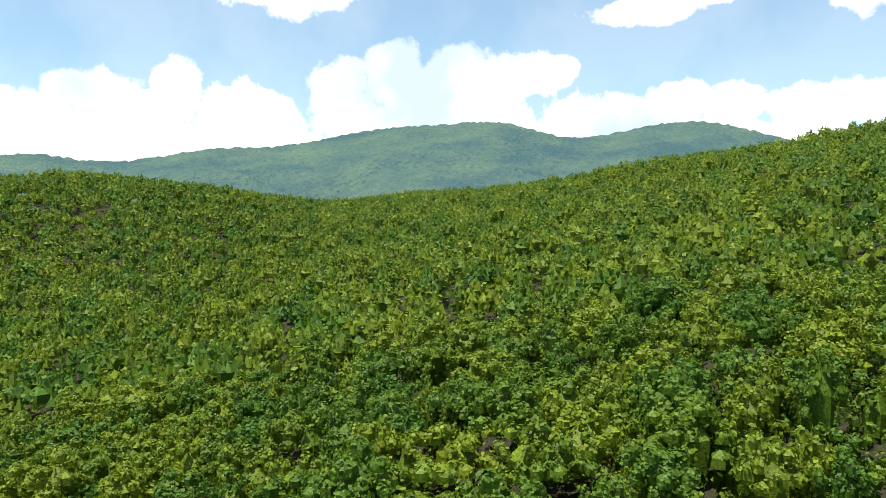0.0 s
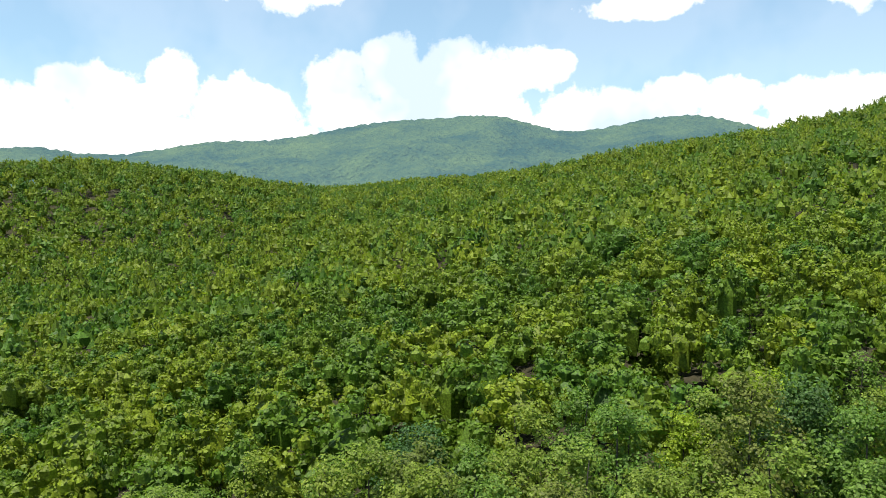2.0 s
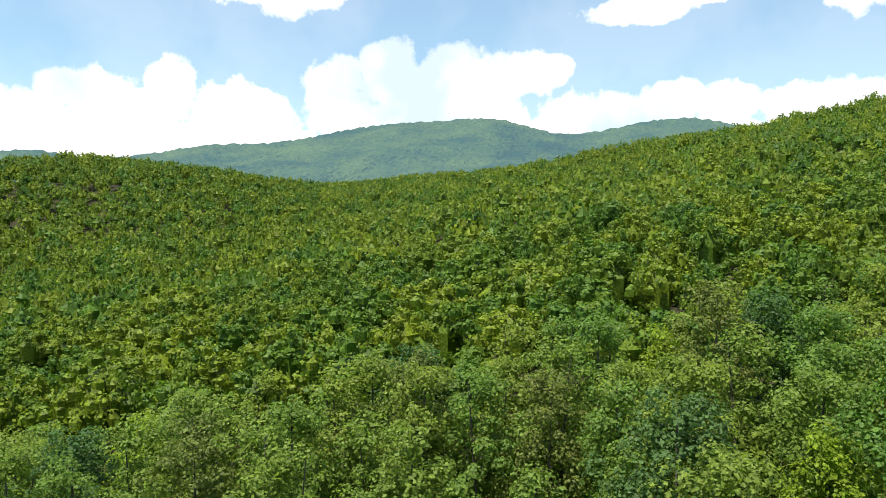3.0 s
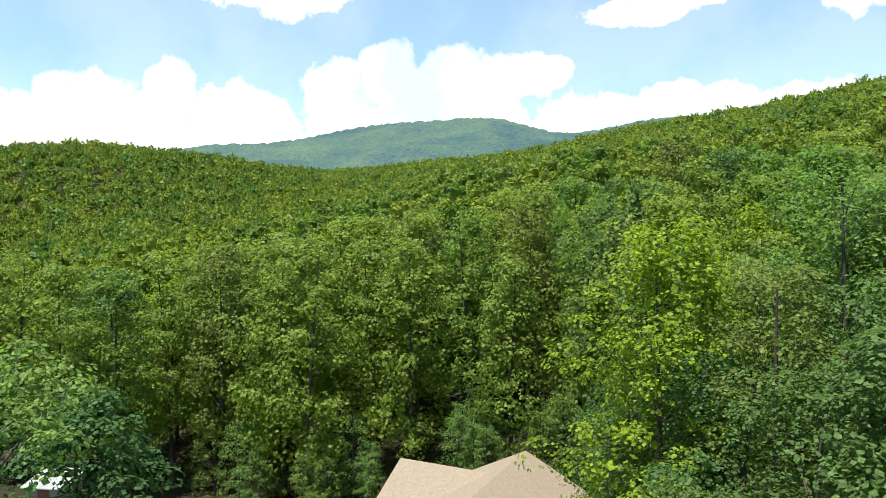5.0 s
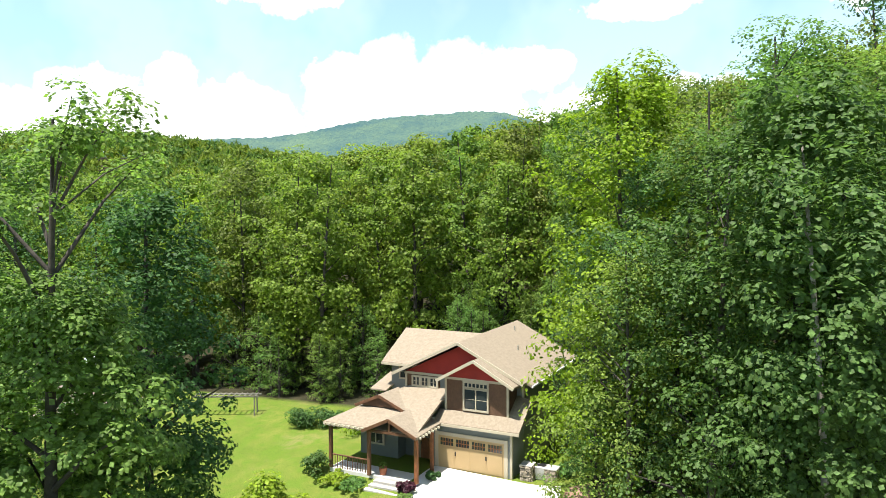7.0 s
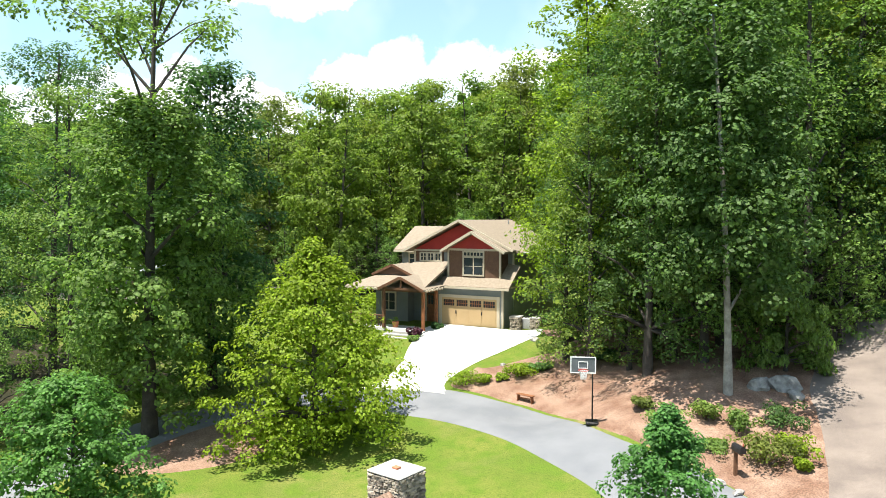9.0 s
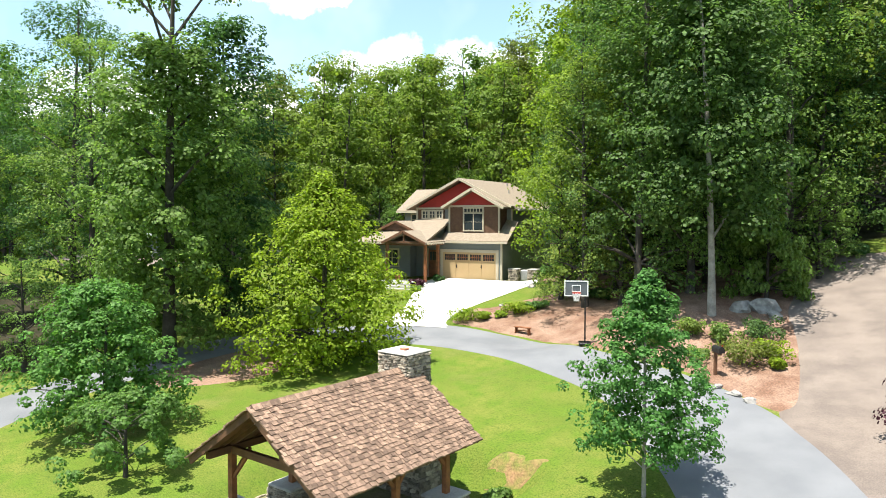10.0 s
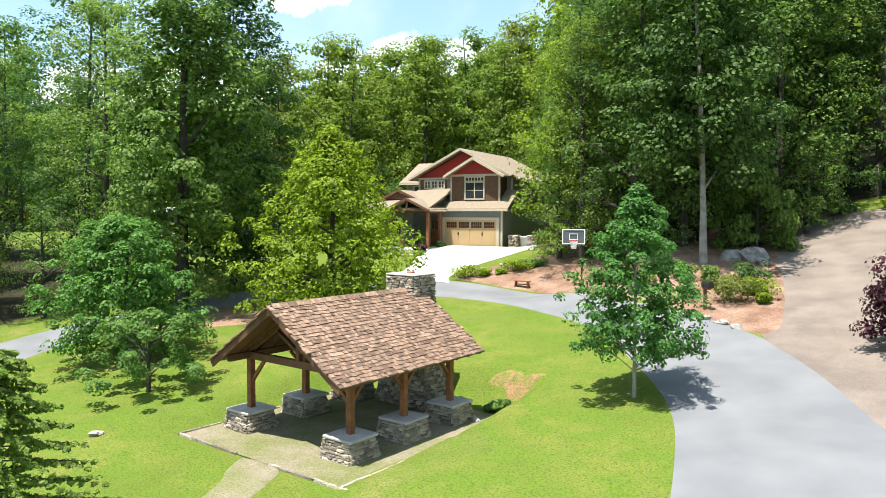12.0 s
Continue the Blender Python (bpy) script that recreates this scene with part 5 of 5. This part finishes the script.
for k, (x, y, r, h, mat, lab) in enumerate([
    (5.6, -12.5, 0.95, 0.95, LEAF_YELLOW, "yellow-green mounded shrub at the corner of the bed"), (6.5, -11.6, 0.5, 0.5, LEAF_YELLOW, "small yellow-green shrub on the bank"),
    (8.4, -10.4, 1.0, 0.8, LEAF_YELLOW, "spreading yellow-green shrub on the mulch bank"), (9.3, -9.6, 0.7, 0.6, LEAF, "spreading green shrub on the mulch bank"), (7.4, -11.0, 0.45, 0.4, LEAF_YELLOW, "small yellow-green shrub on the bank"),
    (19.6, -16.6, 0.6, 0.95, LEAF, "upright green shrub on the mulch bank"), (20.9, -17.1, 0.65, 1.0, LEAF, "upright green shrub on the mulch bank"), (22.1, -19.6, 1.2, 1.25, LEAF_OLIVE, "large loose olive-green shrub in the bed"),
    (22.9, -18.6, 0.7, 0.9, LEAF_YELLOW, "yellow-green shrub in the bed by the road"), (23.4, -19.8, 0.4, 0.55, LEAF_YELLOW, "small round yellow-green shrub in the bed"), (20.2, -18.6, 0.8, 0.4, LEAF, "low green ground cover in the bed"),
    (22.6, -16.4, 0.95, 1.1, LEAF_DARK, "dark green shrub by the boulders"), (18.0, -17.6, 0.9, 1.3, LEAF, "leafy green shrub by the drive"), (16.5, -15.6, 0.6, 0.6, LEAF_OLIVE, "olive shrub on the mulch bank"),
    (-9.6, -3.6, 0.95, 1.5, LEAF_DARK, "round clipped dark shrub at the porch corner"), (-7.6, -4.1, 0.8, 0.7, LEAF_YELLOW, "mounded yellow-green plants before the porch"), (-6.4, -4.2, 0.8, 0.6, LEAF, "mounded green plants before the porch"), (-2.5, -3.9, 0.6, 0.7, LEAF_PURPLE, "purple-leaved flowering plants beside the porch steps"), (-2.3, -4.6, 0.5, 0.4, LEAF, "green plants beside the porch steps"), (-1.7, -2.2, 0.5, 0.6, LEAF_DARK, "plants beside the garage door"),
    (-10.8, 4.0, 1.5, 1.8, LEAF_YELLOW, "bright yellow-green shrub beside the house"), (-12.0, 6.0, 1.4, 1.5, LEAF_YELLOW, "bright yellow-green shrub beside the house"), (24.8, -3.2, 0.8, 0.9, LEAF, "green shrub at the end of the gravel road"), (27.0, -2.6, 0.8, 0.8, LEAF_DARK, "dark shrub at the end of the gravel road"), (29.5, -3.0, 0.7, 0.7, LEAF_YELLOW, "yellow-green shrub at the end of the gravel road"),
    (6.2, 0.9, 0.8, 0.9, LEAF, "green shrub by the stone wall"), (15.4, -30.4, 0.5, 0.5, LEAF, "tuft of tall grass behind the pavilion"), (-36, 3, 1.2, 1.2, LEAF, "green shrub beside the shed"), (-33.5, 1.5, 1.0, 0.9, LEAF_YELLOW, "yellow-green shrub beside the shed"),
    (21.6, -9.8, 0.9, 1.0, LEAF_DARK, "dark green shrub under the trees"), (13.0, -8.0, 0.9, 0.8, LEAF_DARK, "dark green shrub under the trees"),
]):
    shrub(x, y, r, h, mat, lab, 500 + k, count=18 if r < 1 else 26, per=60, size=0.12 if y < -8 else 0.17)
hedge_ob = thing("hedge", pose(-15.6, 4.0, gz(-15.6, 4.0), 0, 0, 20), "clipped dark green boxwood hedge on the lawn", "hedge")
rng_h = np.random.default_rng(44)
hl = np.stack([rng_h.uniform(-2.1, 2.1, 90), rng_h.uniform(-0.8, 0.8, 90), rng_h.uniform(0.25, 1.25, 90)], -1)
part("foliage", quads_mesh("foliage", leaves(rng_h, hl, np.full(90, 0.42), 46, 0.16), LEAF_DARK), hedge_ob)

# low conifer beside the lawn, with hanging sprays
spruce = thing("hemlock_tree", pose(9.6, -44.6, gz(9.6, -44.6)), "young hemlock with drooping feathery branches on the lawn", "tree")
rng_c = np.random.default_rng(31)
pts, rad = [], []
bm = tube_bm((0, 0, -0.2), (0, 0, 4.6), 0.09, 0.01, 8)
for k in range(110):
    z = 0.4 + 4.2 * (k / 110)
    a, ln = k * 2.4, 2.6 * (1 - k / 118) ** 0.8 + 0.12
    tip = Vector((math.cos(a) * ln, math.sin(a) * ln, z - 0.22 * ln))
    t = tube_bm((0, 0, z), tip, 0.018, 0.004, 4)
    tmp = bpy.data.meshes.new("tmp")
    t.to_mesh(tmp)
    t.free()
    bm.from_mesh(tmp)
    bpy.data.meshes.remove(tmp)
    for s in np.linspace(0.25, 1.05, 8):
        pts.append((tip.x * s, tip.y * s, z + (tip.z - z) * s - 0.04))
        rad.append(0.07 + 0.1 * (1 - s))
part("trunk", bm, spruce, BARK)
part("needles", quads_mesh("needles", leaves(rng_c, np.array(pts), np.array(rad), 15, 0.13, 0.5, 0.2), NEEDLE), spruce)

# swing frame at the far edge of the lawn
swing = thing("swing_frame", pose(-24.4, 3.5, gz(-24.4, 3.5), 0, 0, 27), "weathered grey timber swing frame at the edge of the lawn", "swing frame")
for x in (-2.4, 2.4):
    for y in (-0.5, 0.5):
        part("leg", bar_bm((x, y, -0.05), (x, y * 0.8, 1.55), 0.1, 0.1), swing, WEATHERED)
for y in (-0.45, 0.45):
    part("beam", bar_bm((-2.8, y, 1.6), (2.8, y, 1.6), 0.1, 0.12), swing, WEATHERED)
for k in range(12):
    part("slat", box_bm(-2.6 + k * 0.46, -2.52 + k * 0.46, -0.6, 0.6, 1.66, 1.7), swing, WEATHERED)

shed = thing("shed", pose(-40.0, 2.6, gz(-40, 2.6), 0, 0, 20), "small grey shed with a pale metal roof by the sandy yard", "shed")
part("wall", box_bm(-1.6, 1.6, -1.4, 1.4, -0.3, 2.2), shed, SIDING)
part("roof", slab_bm([(-1.9, -1.7, 2.15), (1.9, -1.7, 2.15), (1.9, 1.7, 2.7), (-1.9, 1.7, 2.7)], 0.08), shed, TIN)
part("door", box_bm(-0.5, 0.5, -1.45, -1.4, 0, 1.9), shed, BROWN)

# beside the garage
for x in (3.75, 5.35):
    pier = thing("stone_pillar", pose(x, 0.5, 0), "stacked stone pillar beside the garage", "pillar")
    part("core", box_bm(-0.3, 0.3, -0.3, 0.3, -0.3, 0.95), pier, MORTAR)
    stone_box(pier, np.random.default_rng(int(x * 10)), -0.36, 0.36, -0.36, 0.36, 0.0, 0.95, 0, "flr", 0.14)
    part("cap", box_bm(-0.42, 0.42, -0.42, 0.42, 0.95, 1.03, 0.02), pier, STONECAP)
ac = thing("air_conditioner", pose(4.55, 0.9, 0.05), "grey air conditioning unit between the stone pillars", "air conditioner")
part("case", box_bm(-0.35, 0.35, -0.35, 0.35, 0, 0.85, 0.03), ac, STEEL)
part("fan_guard", tube_bm((0, 0, 0.85), (0, 0, 0.88), 0.3, 0.28, 16), ac, METAL)

# pavilion floor: gravelly pad, an edging of long stones and a walk
pad = new("pavilion_floor", mesh_of("pavilion_floor", [(GAZ @ Vector((x, y, 0.03)))[:] for y in np.linspace(-1.2, 6.9, 14) for x in np.linspace(-3.6, 3.7, 12)],
                                    [(j * 12 + i, j * 12 + i + 1, j * 12 + i + 13, j * 12 + i + 12) for j in range(13) for i in range(11)], PADGRAVEL))
tagged(pad, "pale gravel and flagstone floor under the pavilion", "floor", kind="structure")
edging = thing("stone_edging", GAZ, "line of flat stones edging the pavilion floor", "edging")
rng_e = np.random.default_rng(21)
for (xa, ya), (xb, yb) in (((-3.6, -1.2), (-0.9, -1.2)), ((0.9, -1.2), (3.7, -1.2)), ((3.7, -1.2), (3.7, 6.9)), ((-3.6, -1.2), (-3.6, 6.9))):
    ln, u = math.hypot(xb - xa, yb - ya), 0.0
    while u < ln:
        w = rng_e.uniform(0.3, 0.8)
        c = (u + w / 2) / ln
        ob = new("stone", STONES[int(rng_e.integers(7))])
        ob.parent = edging
        ob.matrix_basis = Matrix.LocRotScale((xa + (xb - xa) * c, ya + (yb - ya) * c, 0.03), Euler((0, 0, math.atan2(yb - ya, xb - xa) + rng_e.normal() * 0.03)), (w * 0.98, 0.09, 0.1))
        u += w
walk_bed = [GAZ @ Vector(p) for p in ((-0.3, -1.15, 0), (1.3, -1.15, 0), (1.9, -1.9, 0), (2.5, -3.5, 0), (1.6, -4.2, 0), (0.8, -2.8, 0), (0.2, -2.1, 0))]
patch("garden_walk", [(p.x, p.y) for p in walk_bed], PADGRAVEL, 0.03, "worn gravel walk to the pavilion", "path", 8, 0.1)

# cedar shakes: single pieces on the slope over the lawn side, joined ones elsewhere
SHAKES = []
for k in range(5):
    rs = np.random.default_rng(800 + k)
    bm = box_bm(-0.5, 0.5, 0.0, 1.0, 0.0, 1.0)
    for v in bm.verts:
        v.co.z *= 0.45 if v.co.y > 0.5 else 1.0
        v.co.y += rs.normal() * 0.04 if v.co.y < 0.5 else 0
    me = bpy.data.meshes.new("shake")
    bm.to_mesh(me)
    bm.free()
    me.materials.append(SHAKE)
    SHAKES.append(me)


def shake_frames(e, seed, courses=24):
    """Place, turn and size of each shake of a slope from its eave to the ridge."""
    rng = np.random.default_rng(seed)
    d = Vector((MX - e, 0, RZ - EZ))
    ln = d.length
    d.normalize()
    s = 1 if e > MX else -1
    side = Vector((0, 1, 0)) * s
    up = side.cross(d) * 1.0
    rot = Matrix((side, d, up)).transposed().to_quaternion()
    out, step = [], ln / courses
    for c in range(courses):
        y = Y0 - 0.05 - rng.uniform(0, 0.15)
        while y < Y1 + 0.02:
            w = rng.uniform(0.09, 0.22)
            p = Vector((e, 0, EZ)) + d * (c * step - 0.06 + rng.normal() * 0.012)
            p.y = y + w / 2
            tilt = rot @ Euler((-radians(1.6) + rng.normal() * 0.012, rng.normal() * 0.012, 0)).to_quaternion()
            out.append((p + up * 0.012, tilt, (w * 0.94, step * 1.75, 0.044 * rng.uniform(0.75, 1.3))))
            y += w
    return out


right = shake_frames(ER, 71)
for p, q, s in right[:300]:
    ob = new("shake", SHAKES[int(abs(p.y) * 97 + p.x * 53) % 5])
    ob.parent = deck_r
    ob.matrix_basis = Matrix.LocRotScale(p, q, s)


def joined_shakes(frames, parent, label):
    vs, fs = [], []
    base = SHAKES[0]
    co = [v.co.copy() for v in base.vertices]
    po = [tuple(f.vertices) for f in base.polygons]
    for p, q, s in frames:
        m = Matrix.LocRotScale(p, q, s)
        n = len(vs)
        vs += [(m @ c)[:] for c in co]
        fs += [tuple(i + n for i in f) for f in po]
    return tagged(part("shakes", mesh_of("shakes", vs, fs, SHAKE), parent), label, kind="stuff")


joined_shakes(right[300:], deck_r, "weathered cedar shakes")
joined_shakes(shake_frames(EL, 72), deck_l, "weathered cedar shakes")
ridge_pieces = []
for k in range(22):
    for s in (-1, 1):
        q = Euler((0, s * radians(38), 0)).to_quaternion()
        ridge_pieces.append((Vector((MX + s * 0.07, Y0 + 0.3 * k, RZ + 0.02)), q, (0.2, 0.36, 0.03)))
joined_shakes(ridge_pieces, gaz, "ridge shakes")
